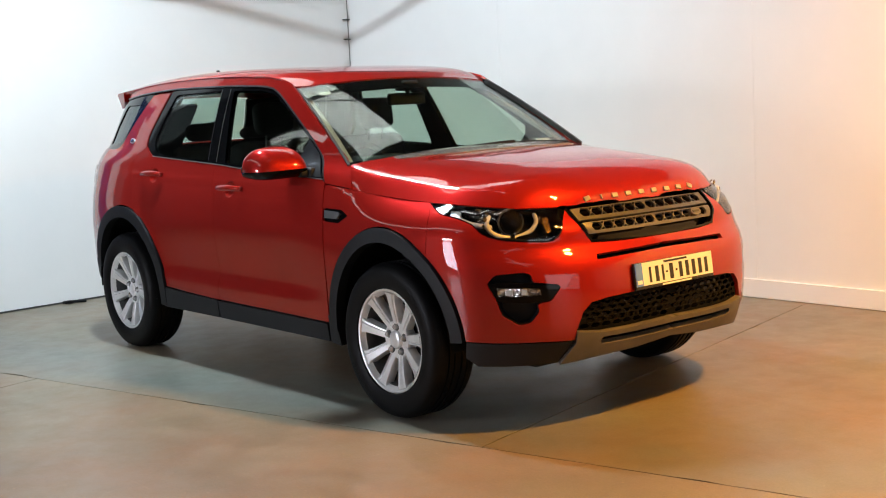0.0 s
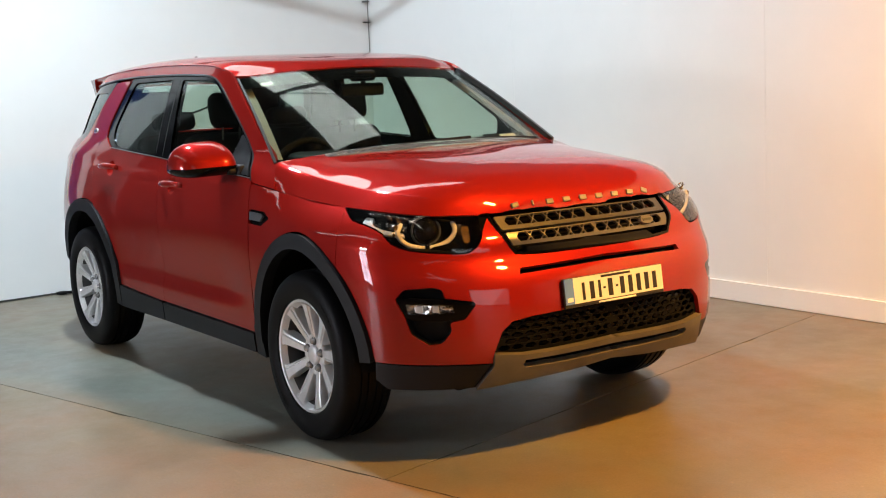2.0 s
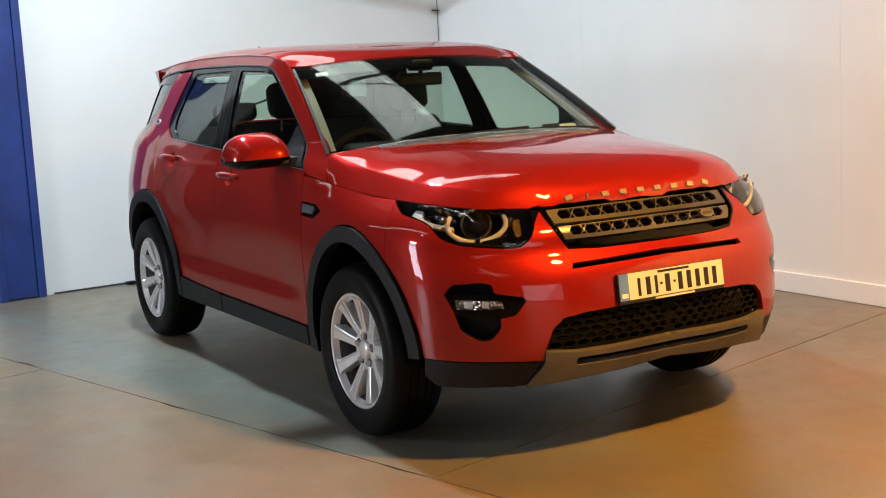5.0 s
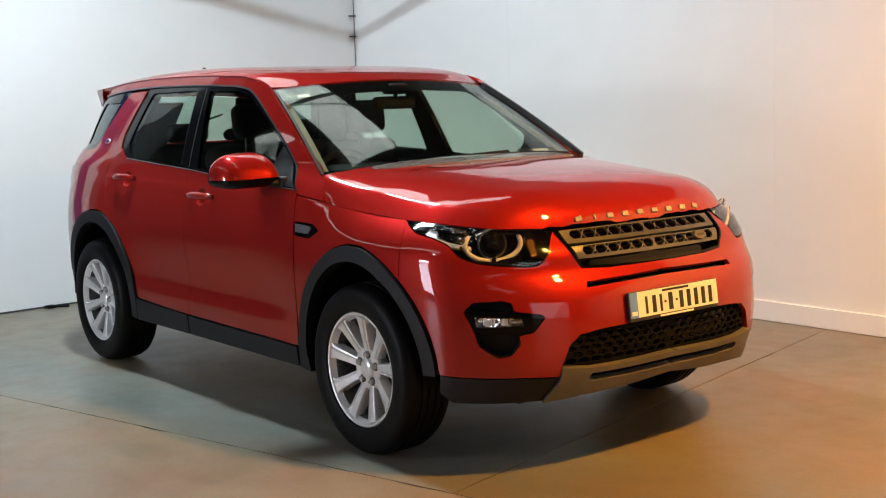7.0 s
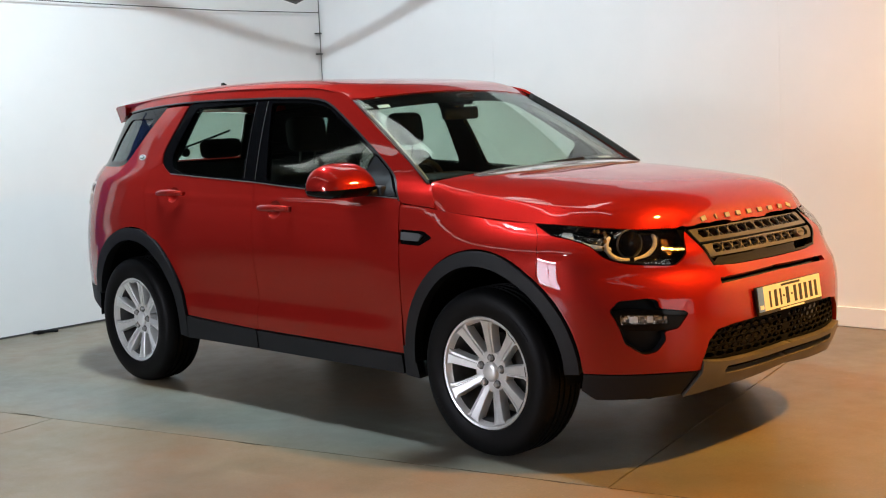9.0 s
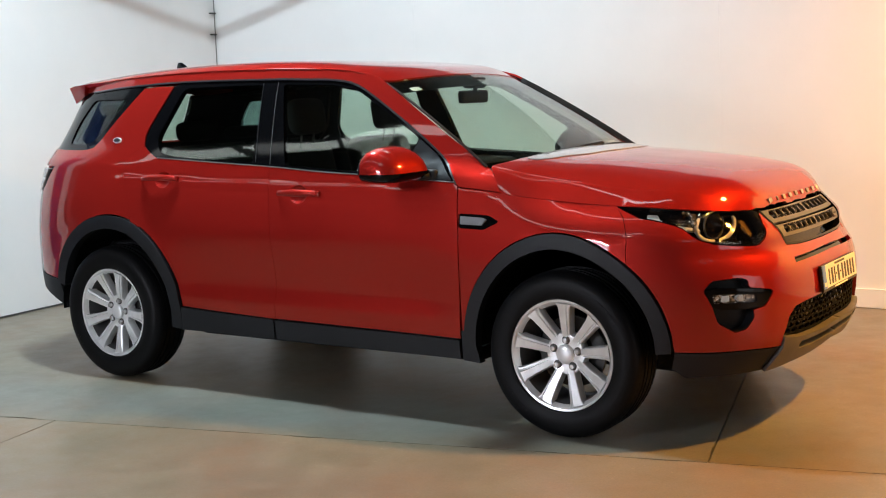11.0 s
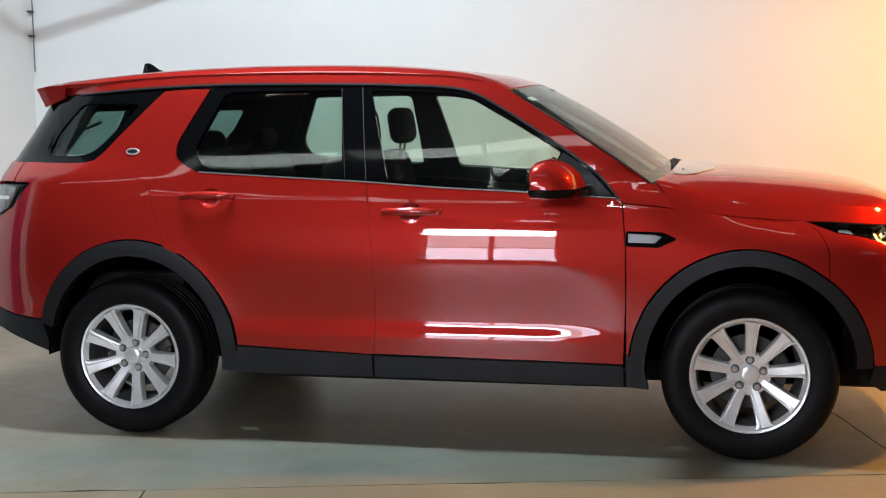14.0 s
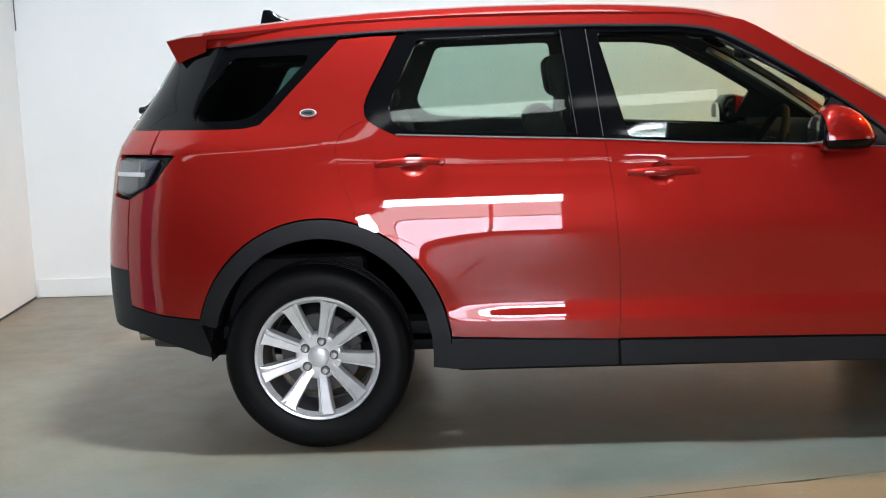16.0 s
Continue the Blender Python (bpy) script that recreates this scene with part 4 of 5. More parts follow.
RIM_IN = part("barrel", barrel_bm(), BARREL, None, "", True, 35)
DISC = part("brake_disc", spun([(0, -.005), (.07, -.012), (.075, .0), (.155, .002), (.155, .022), (.05, .022)], 64), STEEL, None, "", True, 30)
PIN = part("caliper", joined(box_bm(-.05, .05, -.012, .05, .10, .165, .012)), STEEL, None, "", True)
first = {}


def wheel(x, y, turn, flip):
    """A nine-spoke alloy wheel with its tyre."""
    if "rim" not in first:
        first["rim"] = part("wheel", rim_bm(), ALLOY, None, "silver nine-spoke alloy wheel", True, 35)
        w = first["rim"]
    else:
        w = first["rim"].copy()
        scene.collection.objects.link(w)
    w.parent = car
    w.matrix_local = pose(x, y, .3605, 0, 0, 180 if flip else 0)
    fresh = len(first) == 1
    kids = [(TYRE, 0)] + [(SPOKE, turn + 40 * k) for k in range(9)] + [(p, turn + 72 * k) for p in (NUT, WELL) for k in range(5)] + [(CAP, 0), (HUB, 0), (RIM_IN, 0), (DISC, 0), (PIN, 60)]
    used = set()
    for src, a in kids:
        if fresh and src not in used:
            o = src
            used.add(src)
        else:
            o = src.copy()
            scene.collection.objects.link(o)
        o.parent = w
        o.matrix_local = Matrix.Rotation(radians(a), 4, "Y") @ (Matrix.Translation((0, 0, .0605)) if src in (NUT, WELL) else Matrix.Identity(4))
    first["done"] = True


wheel(1.3705, -.808, 3, False)
wheel(-1.3705, -.808, 14, False)
wheel(1.3705, .808, 20, True)
wheel(-1.3705, .808, 0, True)


# arch liners, underbody, inner skin behind the shut lines
def liner(cx):
    bm = bmesh.new()
    n = 24
    rows = []
    for y, k in ((-.90, 1.0), (-.60, .98)):
        rows.append([bm.verts.new((cx + .435 * k * math.cos(math.pi * (i / n * 1.02 - .01)), y, .37 + .46 * k * math.sin(math.pi * (i / n * 1.02 - .01)))) for i in range(n + 1)])
    for i in range(n):
        bm.faces.new((rows[0][i], rows[0][i + 1], rows[1][i + 1], rows[1][i]))
    bm.faces.new(rows[1])
    bmesh.ops.solidify(bm, geom=bm.faces[:], thickness=.006)
    return bm


for cx in (AXF, AXR):
    for mirror in (False, True):
        b = liner(cx)
        part("arch_liner", mirrored(b) if mirror else b, TRIM, car, "black felt wheel arch liner", True)
for name, dims, label in (("floor_pan", (-.86, .90, -.78, .78, .26, .34, .03), "dark painted floor pan"), ("rear_subframe", (-1.95, -.86, -.58, .58, .30, .42, .04), "dark rear subframe"), ("undertray", (.90, 1.98, -.58, .58, .25, .40, .04), "black engine undertray"),
                          ("load_floor", (-2.12, -1.75, -.70, .70, .42, .60, .05), "dark load floor"), ("radiator_panel", (1.75, 1.98, -.62, .62, .30, .55, .05), "dark radiator panel"), ("engine_bay", (.95, 1.78, -.59, .59, .40, .95, .03), "dark engine bay")):
    part(name, box_bm(*dims), TRIM, car, label, True)
part("exhaust", tube([(-2.12, -.46, .36), (-1.9, -.46, .34), (-1.6, -.42, .30), (-.9, -.15, .25), (.6, -.1, .25)], .032, 10), STEEL, car, "dull steel exhaust pipe", True)
part("exhaust_tip", moved(spun([(.028, -.07), (.033, -.07), (.033, .07), (.028, .07)], 20), Matrix.Translation((-2.10, -.50, .395)) @ Matrix.Rotation(radians(90), 4, "Z")), CHROME, car, "bright exhaust tip", True)
inner_low = [(.86, .44), (.86, 1.02), (-.25, 1.10), (-1.02, 1.15), (-1.28, 1.15), (-1.28, .93)] + arch(AXR, .53, .56, 92, 6, 14) + [(-.8, .44)]
pair("door_inner", inner_low, TRIM, "black inner door trim", proud=-.045, thick=.03, gap=0, step=.1)
pair("quarter_inner", [(-1.22, 1.20), (-1.27, .97)] + arch(AXR, .54, .57, 80, 160, 10) + [(-2.25, .52), (-2.25, 1.20)], TRIM, "black load space trim", proud=-.045, thick=.03, gap=0, step=.1)
pair("wing_inner", [(.88, .46), (.88, 1.03), (1.60, .965), (1.70, .92), (1.80, .80)] + arch(AXF, .53, .55, 50, 172, 12), TRIM, "dark inner wing", proud=-.045, thick=.02, gap=0, step=.1)
pair("bumper_inner", [(1.88, .44), (1.86, .75), (1.78, .86), (1.9, .90), (2.42, .80), (2.44, .745), (S0, .745), (S0, .60), (2.34, .58), (2.30, .42)], TRIM, "dark bumper beam", proud=-.06, thick=.02, gap=0, step=.1, holes=[inset(FOG, -.01)])
pair("pillar_inner", [(-1.27, 1.20), (-1.12, 1.32), (-1.0, 1.58), (-1.28, 1.57), (-1.5, 1.38), (-1.60, 1.20)], TRIM, "black inner pillar trim", proud=-.05, thick=.03, gap=0, step=.1)

# headlights
for mirror in (False, True):
    bowl = sheet("headlight", LIGHT, skin, GLOSS, car, "clear-lensed headlight with bright ring and projector", gap=-.002, proud=-.085, thick=.01, mirror=mirror)
    wall_in = inset(LIGHT, .001)
    bm = bmesh.new()
    lp = dense(wall_in, .03)
    for d0, d1 in ((-.002, -.085),):
        rows = [[bm.verts.new(on_skin(s, z, d, mirror).translation) for s, z in lp] for d in (d0, d1)]
        for k in range(len(lp)):
            q = (k + 1) % len(lp)
            bm.faces.new((rows[0][k], rows[0][q], rows[1][q], rows[1][k]))
    part("headlight_wall", bm, GLOSS, bowl, "", True)
    sheet("headlight_lens", LIGHT, skin, LENS, bowl, "clear headlight cover", gap=.001, thick=.003, mirror=mirror, proud=.001)
    mv = Matrix.Diagonal((1, -1, 1, 1)) if mirror else Matrix.Identity(4)
    c = Vector(skin(2.165, .905)) + Vector((-.050, .028, 0))
    face = mv @ Matrix.Translation(c) @ Matrix.Rotation(radians(-22), 4, "Z") @ Matrix.Rotation(radians(90), 4, "Y") @ Matrix.Rotation(radians(90), 4, "Z")
    # face: local z points forward
    ring = [(.112 * math.cos(radians(a)), .066 * math.sin(radians(a)), 0) for a in range(-212, 33, 12)]
    part("light_ring", placed(tube(ring, [.0060] + [.0098] * (len(ring) - 2) + [.0060], 10), face @ Matrix.Diagonal((1, 1, .6, 1))), RING, bowl, "white daytime light ring", True, 60)
    proj = bmesh.new()
    bmesh.ops.create_uvsphere(proj, u_segments=28, v_segments=14, radius=.052)
    part("projector", placed(proj, face @ Matrix.Diagonal((1, 1, .7, 1)) @ Matrix.Translation((0, 0, -.02))), GLOSS, bowl, "round projector lens", True, 60)
    part("projector_rim", placed(tube([(.056 * math.cos(k * .3142), .056 * math.sin(k * .3142), -.010) for k in range(20)], .004, 8, True), face), STEEL, bowl, "", True, 60)
    part("reflector", placed(box_bm(.122, .145, -.024, .028, -.03, -.01, .008), face), INDICATOR, bowl, "bright reflector", True)
    inner = sheet("indicator", rounded([(2.315, .945), (2.350, .945), (2.345, .890), (2.320, .880)], .008), skin, INDICATOR, bowl, "amber-tinted indicator reflector", gap=0, proud=-.045, thick=.01, mirror=mirror, step=.03)
    sheet("light_blade", rounded([(1.80, .978), (1.855, .976), (1.872, .952), (1.95, .934), (2.055, .920), (2.06, .910), (1.95, .918), (1.85, .936), (1.80, .952)], .006), skin, RING, bowl, "white light guide blade", gap=0, proud=-.030, thick=.012, mirror=mirror, step=.03)
    sheet("reflector", rounded([(1.90, .978), (2.05, .966), (2.06, .945), (1.98, .945)], .01), skin, FACET, bowl, "", gap=0, proud=-.05, thick=.01, mirror=mirror, step=.03)
    sheet("headlight_trim", [(2.385, .952), (2.424, .944), (2.394, .902), (2.386, .90)], skin, GLOSS, bowl, "", gap=0, proud=-.004, thick=.02, mirror=mirror, step=.03)

    part("ring_notch", placed(box_bm(-.009, .009, -.079, -.053, -.012, .012, .003), face), GLOSS, bowl)
    for sg, a0 in ((-1, 118), (1, 52)):
        arcs = [(.088 * math.cos(radians(a0 + d)), .050 * math.sin(radians(a0 + d)), -.018) for d in range(-18, 19, 9)]
        part("chrome_collar", placed(tube(arcs, .0085, 8), face), CHROME, bowl, "", True, 60)
    sheet("outer_reflector", rounded([(1.79, .978), (1.885, .975), (1.90, .958), (1.85, .944), (1.79, .954)], .01), skin, FACET, bowl, "", gap=0, proud=-.055, thick=.01, mirror=mirror, step=.02)
    # faceted reflectors, bright and amber, beside the ring
    rng = random.Random(5)
    for cx, cy, n, amber in ((-.118, .034, 9, .30), (-.084, .026, 9, .45), (.092, .034, 10, .25), (.128, .010, 8, .6)):
        for k in range(n):
            g = bmesh.new()
            bmesh.ops.create_icosphere(g, subdivisions=1, radius=rng.uniform(.004, .0085))
            at = face @ Matrix.Translation((cx + rng.uniform(-.022, .022), cy + rng.uniform(-.026, .026), rng.uniform(-.045, -.020))) @ Euler((rng.random() * 3, rng.random() * 3, 0)).to_matrix().to_4x4() @ Matrix.Diagonal((1, 1.6, .6, 1))
            part("reflector_facet", placed(g, at), INDICATOR if rng.random() < amber else CHROME, bowl)
    # small bulbs round the ring
    for a, b, r in ((-.118, .020, .010), (-.128, -.008, .008), (.010, -.052, .006), (.030, .012, .010), (-.022, .018, .008)):
        g = bmesh.new()
        bmesh.ops.create_icosphere(g, subdivisions=1, radius=r)
        part("reflector_facet", placed(g, face @ Matrix.Translation((a, b, .002)) @ Matrix.Diagonal((1, 1.3, .5, 1))), INDICATOR if a < -.1 else CHROME, bowl)
    # fog lamp housing
    fog = sheet("fog_lamp", FOG, skin, CLAD, car, "black fog lamp recess", gap=-.002, proud=-.055, thick=.01, mirror=mirror)
    bm = bmesh.new()
    lp = dense(inset(FOG, .001), .02)
    rows = [[bm.verts.new(on_skin(s, z, d, mirror).translation) for s, z in lp] for d in (-.004, -.056)]
    for k in range(len(lp)):
        q = (k + 1) % len(lp)
        bm.faces.new((rows[0][k], rows[0][q], rows[1][q], rows[1][k]))
    part("fog_wall", bm, CLAD, fog, "", True)
    sheet("fog_blade", rounded([(1.988, .658), (2.05, .668), (2.17, .660), (2.284, .647), (2.292, .637), (2.248, .583), (2.16, .577), (2.05, .580), (2.018, .596)], .008), skin, GLOSS, fog, "gloss black fog lamp blade", gap=0, proud=-.004, thick=.04, mirror=mirror, step=.03,
          holes=[rounded([(2.022, .642), (2.205, .637), (2.212, .605), (2.026, .604)], .008)])
    sheet("fog_reflector", rounded([(2.020, .644), (2.207, .639), (2.214, .603), (2.024, .602)], .008), skin, FACET, fog, "", gap=0, proud=-.016, thick=.01, mirror=mirror, step=.02)
    for a, w in ((2.075, .016), (2.140, .012)):
        part("lamp_cell", placed(box_bm(-w, w, -.012, .012, 0, .005, .003, 2), on_skin(a, .622, -.015, mirror)), WHITE, fog)
    sheet("fog_lens", rounded([(2.021, .643), (2.206, .638), (2.213, .604), (2.025, .603)], .008), skin, LENS, fog, "clear fog lamp lens", gap=0, proud=-.008, thick=.003, mirror=mirror, step=.04)

    # rear lights
    tail = sheet("rear_light", [(-1.935, 1.142), (-2.10, 1.142), (-2.278, 1.140), (-2.278, .992), (-2.16, .984), (-2.027, 1.036)], skin, GLOSS, car, "black-edged rear light with clear lens", gap=.002, mirror=mirror, thick=.05, proud=-.012)
    sheet("light_unit", rounded([(-2.005, 1.130), (-2.27, 1.128), (-2.27, 1.004), (-2.16, .998), (-2.07, 1.030)], .01), skin, STEEL, tail, "grey inside of the rear light", gap=0, proud=-.004, thick=.01, mirror=mirror, step=.03)
    sheet("light_column", [(-2.105, 1.127), (-2.265, 1.125), (-2.265, 1.008), (-2.16, 1.003), (-2.105, 1.022)], skin, SILVER, tail, "pale upright reflector", gap=0, proud=0, thick=.012, mirror=mirror, step=.03)
    sheet("light_limb", [(-2.010, 1.126), (-2.100, 1.127), (-2.100, 1.116), (-2.075, 1.112), (-2.075, 1.100), (-2.095, 1.088), (-2.045, 1.096)], skin, SILVER, tail, "pale reflector limb", gap=0, proud=0, thick=.012, mirror=mirror, step=.03)
    sheet("light_bar", [(-2.072, 1.082), (-2.265, 1.080), (-2.265, 1.064), (-2.072, 1.066)], skin, WHITE, tail, "white light bar", gap=0, proud=.005, thick=.012, mirror=mirror, step=.03)
    sheet("rear_lens", rounded([(-1.99, 1.134), (-2.274, 1.132), (-2.274, .998), (-2.16, .991), (-2.06, 1.026)], .01), skin, LENS, tail, "clear rear light lens", gap=0, proud=.008, thick=.003, mirror=mirror, step=.04)


# grille strips with six-sided openings
def strip(s0, z0, z1, mirror):
    """One grille bar: a chain of six-sided openings in thin webs, small notches between them, over a plain lower edge."""
    n, s1, zc = 6, S0, (z0 + z1) / 2 + .006
    w = (s1 - s0 - .020) / n
    h = (z1 - z0) / 2 - .0085
    holes = []
    for k in range(n):
        c = s0 + .020 + w * (k + .5)
        holes.append([(c - .445 * w, zc), (c - .27 * w, zc + h), (c + .27 * w, zc + h), (c + .445 * w, zc), (c + .27 * w, zc - h), (c - .27 * w, zc - h)])
        if k:
            e = c - .5 * w
            for d in (1, -1):
                holes.append([(e - .165 * w, zc + d * h), (e + .165 * w, zc + d * h), (e + .05 * w, zc + d * .32 * h), (e - .05 * w, zc + d * .32 * h)])
    return sheet("grille_strip", [(s0, z0), (s0 - (z1 - z0) * .45, z1), (s1, z1 + .004), (s1, z0)], skin, BRONZE, car, "satin metal grille strip with six-sided openings", gap=0, proud=-.004, thick=.010, mirror=mirror, step=.02, holes=holes)


for mirror in (False, True):
    strip(2.476, .897, .945, mirror)
    strip(2.506, .836, .887, mirror)
    sheet("grille_frame", [(2.424, .946), (2.466, .866), (2.508, .803), (2.63, .796), (S0, .794), (S0, .802), (2.63, .804), (2.516, .811), (2.474, .872), (2.434, .948)], skin, GLOSS, car, "", gap=0, proud=.002, thick=.03, mirror=mirror, step=.03)
    rows, hs = 5, []
    for r in range(rows):
        z = .452 + r * .0245
        k = 0
        while True:
            c = 2.40 + (r % 2) * .029 + k * .058
            k += 1
            if c > S0 - .02:
                break
            if c < 2.385 + max(0, (z - .50)) * 1.1:
                continue
            hs.append([(c - .0272, z), (c - .0138, z + .0110), (c + .0138, z + .0110), (c + .0272, z), (c + .0138, z - .0110), (c - .0138, z - .0110)])
    sheet("lower_grille", [(2.353, .440), (2.386, .518), (2.432, .556), (2.52, .568), (2.68, .575), (S0, .578), (S0, .436), (2.63, .430), (2.48, .430)], skin, MESH, car, "black lower grille mesh", gap=0, proud=-.018, thick=.006, mirror=mirror, step=.02, holes=hs)

# raised marks on the bonnet lip: plain bars
for k in range(9):
    y = -.325 + k * .0865
    x = 2.09
    while bonnet_z(x, y) < .979 and x > 1.9:
        x -= .001
    e = .003
    u = (Vector(bonnet(x, y + e)) - Vector(bonnet(x, y - e))).normalized()
    v = (Vector(bonnet(x - e, y)) - Vector(bonnet(x + e, y))).normalized()
    n = u.cross(v).normalized()
    v = n.cross(u)
    m = Matrix.Translation(bonnet(x, y)) @ Matrix(((u.x, v.x, n.x, 0), (u.y, v.y, n.y, 0), (u.z, v.z, n.z, 0), (0, 0, 0, 1)))
    w = .018 if k != 1 else .005
    part("raised_mark", moved(box_bm(-w, w, -.0105, .0105, -.004, .003, .002, 1), m), GOLD, car, "pale metal raised mark on the bonnet")

# grille badge
m = on_skin(S0 - .279, .866, .006, True)
bm = bmesh.new()
bmesh.ops.create_cone(bm, cap_ends=True, segments=28, radius1=.5, radius2=.46, depth=1)
gb = part("grille_badge", placed(bm, m @ Matrix.Diagonal((.080, .040, .010, 1))), BRONZE, car, "small oval metal badge on the grille", True)
part("badge_bar", placed(box_bm(-.024, .024, -.005, .005, .004, .007), m), STEEL, gb)

# number plate with bars for its characters
plate = part("number_plate", moved(box_bm(-.006, .006, -.262, .262, -.060, .056, .003), Matrix.Translation((2.275, 0, .640)) @ Matrix.Rotation(radians(-7), 4, "Y")), BLACK, car, "yellowed number plate in a black holder")


def on_plate(name, y0, y1, z0, z1, mat, out=.008, parent=plate):
    return part(name, moved(box_bm(out - .003, out, y0, y1, z0, z1), Matrix.Translation((2.275, 0, .640)) @ Matrix.Rotation(radians(-7), 4, "Y")), mat, parent)


face = on_plate("plate_face", -.258, .258, -.046, .054, YELLOW)
on_plate("plate_band", -.258, -.214, -.046, .054, BLUE, .0095)
on_plate("dark_bar", -.070, .085, .040, .049, BLACK, .0095)
on_plate("pale_bar", -.090, .105, -.057, -.050, WHITE, .0075)
on_plate("pale_bar", -.250, -.222, -.036, -.020, WHITE, .0108)
for y0, w in ((-.175, .022), (-.138, .036), (-.092, .022), (-.045, .040), (.020, .036), (.064, .036), (.108, .036), (.152, .036), (.196, .034)):
    on_plate("dark_bar", y0 + .2 * w, y0 + .8 * w, -.036, .032, BLACK, .0095)
for y0 in (-.062, .004):
    on_plate("dark_bar", y0, y0 + .011, -.005, .004, BLACK, .0095)

# roof fin, spoiler, wipers
fin = bmesh.new()
rows = []
for z, x0, x1, w in ((1.636, -1.695, -1.49, .032), (1.664, -1.688, -1.525, .024), (1.690, -1.682, -1.597, .014), (1.711, -1.677, -1.626, .008), (1.722, -1.673, -1.646, .004)):
    rows.append([fin.verts.new((x0 + (x1 - x0) * f, w * math.sin(math.pi * (.12 + .76 * f)) * sg, z)) for sg, fs in ((1, (0, .25, .5, .75, 1)), (-1, (1, .75, .5, .25, 0))) for f in fs])
for a, b in zip(rows, rows[1:]):
    for k in range(10):
        fin.faces.new((a[k], a[(k + 1) % 10], b[(k + 1) % 10], b[k]))
fin.faces.new(rows[-1])
bmesh.ops.recalc_face_normals(fin, faces=fin.faces[:])
part("roof_aerial", fin, GLOSS, car, "black shark-fin roof aerial", True, 50)


def spoiler_bm():
    bm = bmesh.new()
    rows = []
    for k in range(25):
        t = -1 + 2 * k / 24
        y, wy, q = t * .602, t * .640, abs(t)
        z1 = roof_z(-1.775, wy)
        tip, zt = -2.035 + .085 * q**2.2, 1.604 - .020 * q**2
        low = 1.545 - .050 * q**3
        rows.append([bm.verts.new(p) for p in ((-1.775, wy, z1 + .001), (-1.88, wy * .985, (z1 + zt) / 2 + .003), (tip, y, zt), (tip + .002, y, zt - .006), (-1.955 + .045 * q**2, y * .99, low), (-1.885 + .02 * q, y, low + .018), (-1.79, wy * .99, low + .040))])
    for a, b in zip(rows, rows[1:]):
        for k in range(7):
            bm.faces.new((a[k], a[(k + 1) % 7], b[(k + 1) % 7], b[k]))
    bm.faces.new(rows[0])
    bm.faces.new(rows[-1])
    bmesh.ops.recalc_face_normals(bm, faces=bm.faces[:])
    return bm


part("spoiler", spoiler_bm(), RED, car, "red roof spoiler", True, 40)
for path in ([(1.07, -.52, 1.160), (1.055, -.30, 1.178), (1.045, -.05, 1.192), (1.035, .22, 1.20)], [(1.08, .02, 1.185), (1.06, .28, 1.19), (1.02, .52, 1.18), (.99, .66, 1.17)]):
    w = part("wiper", tube(curve(*path, step=.06), .013, 8), TRIM, car, "black windscreen wiper", True)
    part("wiper_arm", tube([(path[0][0] + .03, path[0][1] - .08, 1.15), (path[0][0] + .02, path[0][1] + .06, 1.178), path[1]], [.018, .013, .009], 8), TRIM, w, "", True)
part("rear_wiper", joined(tube([(-2.15, .02, 1.285), (-2.21, .02, 1.296), (-2.265, .03, 1.306)], [.030, .026, .014], 10), tube([(-2.255, .03, 1.306), (-2.20, .20, 1.36), (-2.12, .36, 1.42)], .008, 6)), TRIM, car, "black rear window wiper", True)
part("cowl", joined(box_bm(.93, 1.08, -.66, .66, 1.06, 1.098, .01)), TRIM, car, "black cowl below the windscreen", True)


# ---- inside the car ----
def cushion(x0, x1, y0, y1, z0, z1, r):
    return box_bm(x0, x1, y0, y1, z0, z1, r, 4)


def leaning(bm, px, pz, degrees):
    return moved(bm, Matrix.Translation((px, 0, pz)) @ Matrix.Rotation(radians(degrees), 4, "Y") @ Matrix.Translation((-px, 0, -pz)))


def front_seat(y):
    base = part("front_seat", cushion(-.38, .18, y - .25, y + .25, .55, .72, .06), CLOTH, car, "dark cloth front seat", True)
    part("backrest", leaning(cushion(-.42, -.26, y - .25, y + .25, .64, 1.27, .07), -.34, .66, -14), CLOTH, base, "", True)
    part("headrest", leaning(cushion(-.435, -.325, y - .122, y + .122, 1.290, 1.480, .05), -.38, 1.3, -8), CLOTH, base, "", True)
    for dy in (-.05, .05):
        part("headrest_post", tube([(-.40, y + dy, 1.22), (-.385, y + dy, 1.32)], .006, 6), STEEL, base)
    return base


front_seat(-.37)
front_seat(.37)
bench = part("rear_seat", cushion(-.98, -.45, -.62, .62, .62, .78, .06), CLOTH, car, "dark cloth rear bench", True)
for y0, y1 in ((-.62, -.02), (.02, .62)):
    part("backrest", leaning(cushion(-1.13, -.97, y0, y1, .72, 1.255, .06), -1.05, .74, -14), CLOTH, bench, "", True)
for y in (-.38, .0, .38):
    part("headrest", leaning(cushion(-1.23, -1.12, y - .13, y + .13, 1.265, 1.375 if y else 1.335, .04), -1.17, 1.27, -8), CLOTH, bench, "", True)
dash = bmesh.new()
rows = []
for k in range(13):
    t = -1 + k / 6
    y, c = .72 * t, 1 - t * t
    rows.append([dash.verts.new(p) for p in ((.95 + .10 * c, y, 1.120 + .01 * c), (.72 + .06 * c, y, 1.135 + .012 * c), (.60 + .04 * c, y, 1.09), (.56 + .03 * c, y, .98), (.62, y, .75), (.95, y, .70))])
for a, b in zip(rows, rows[1:]):
    for k in range(6):
        dash.faces.new((a[k], a[(k + 1) % 6], b[(k + 1) % 6], b[k]))
dash.faces.new(rows[0])
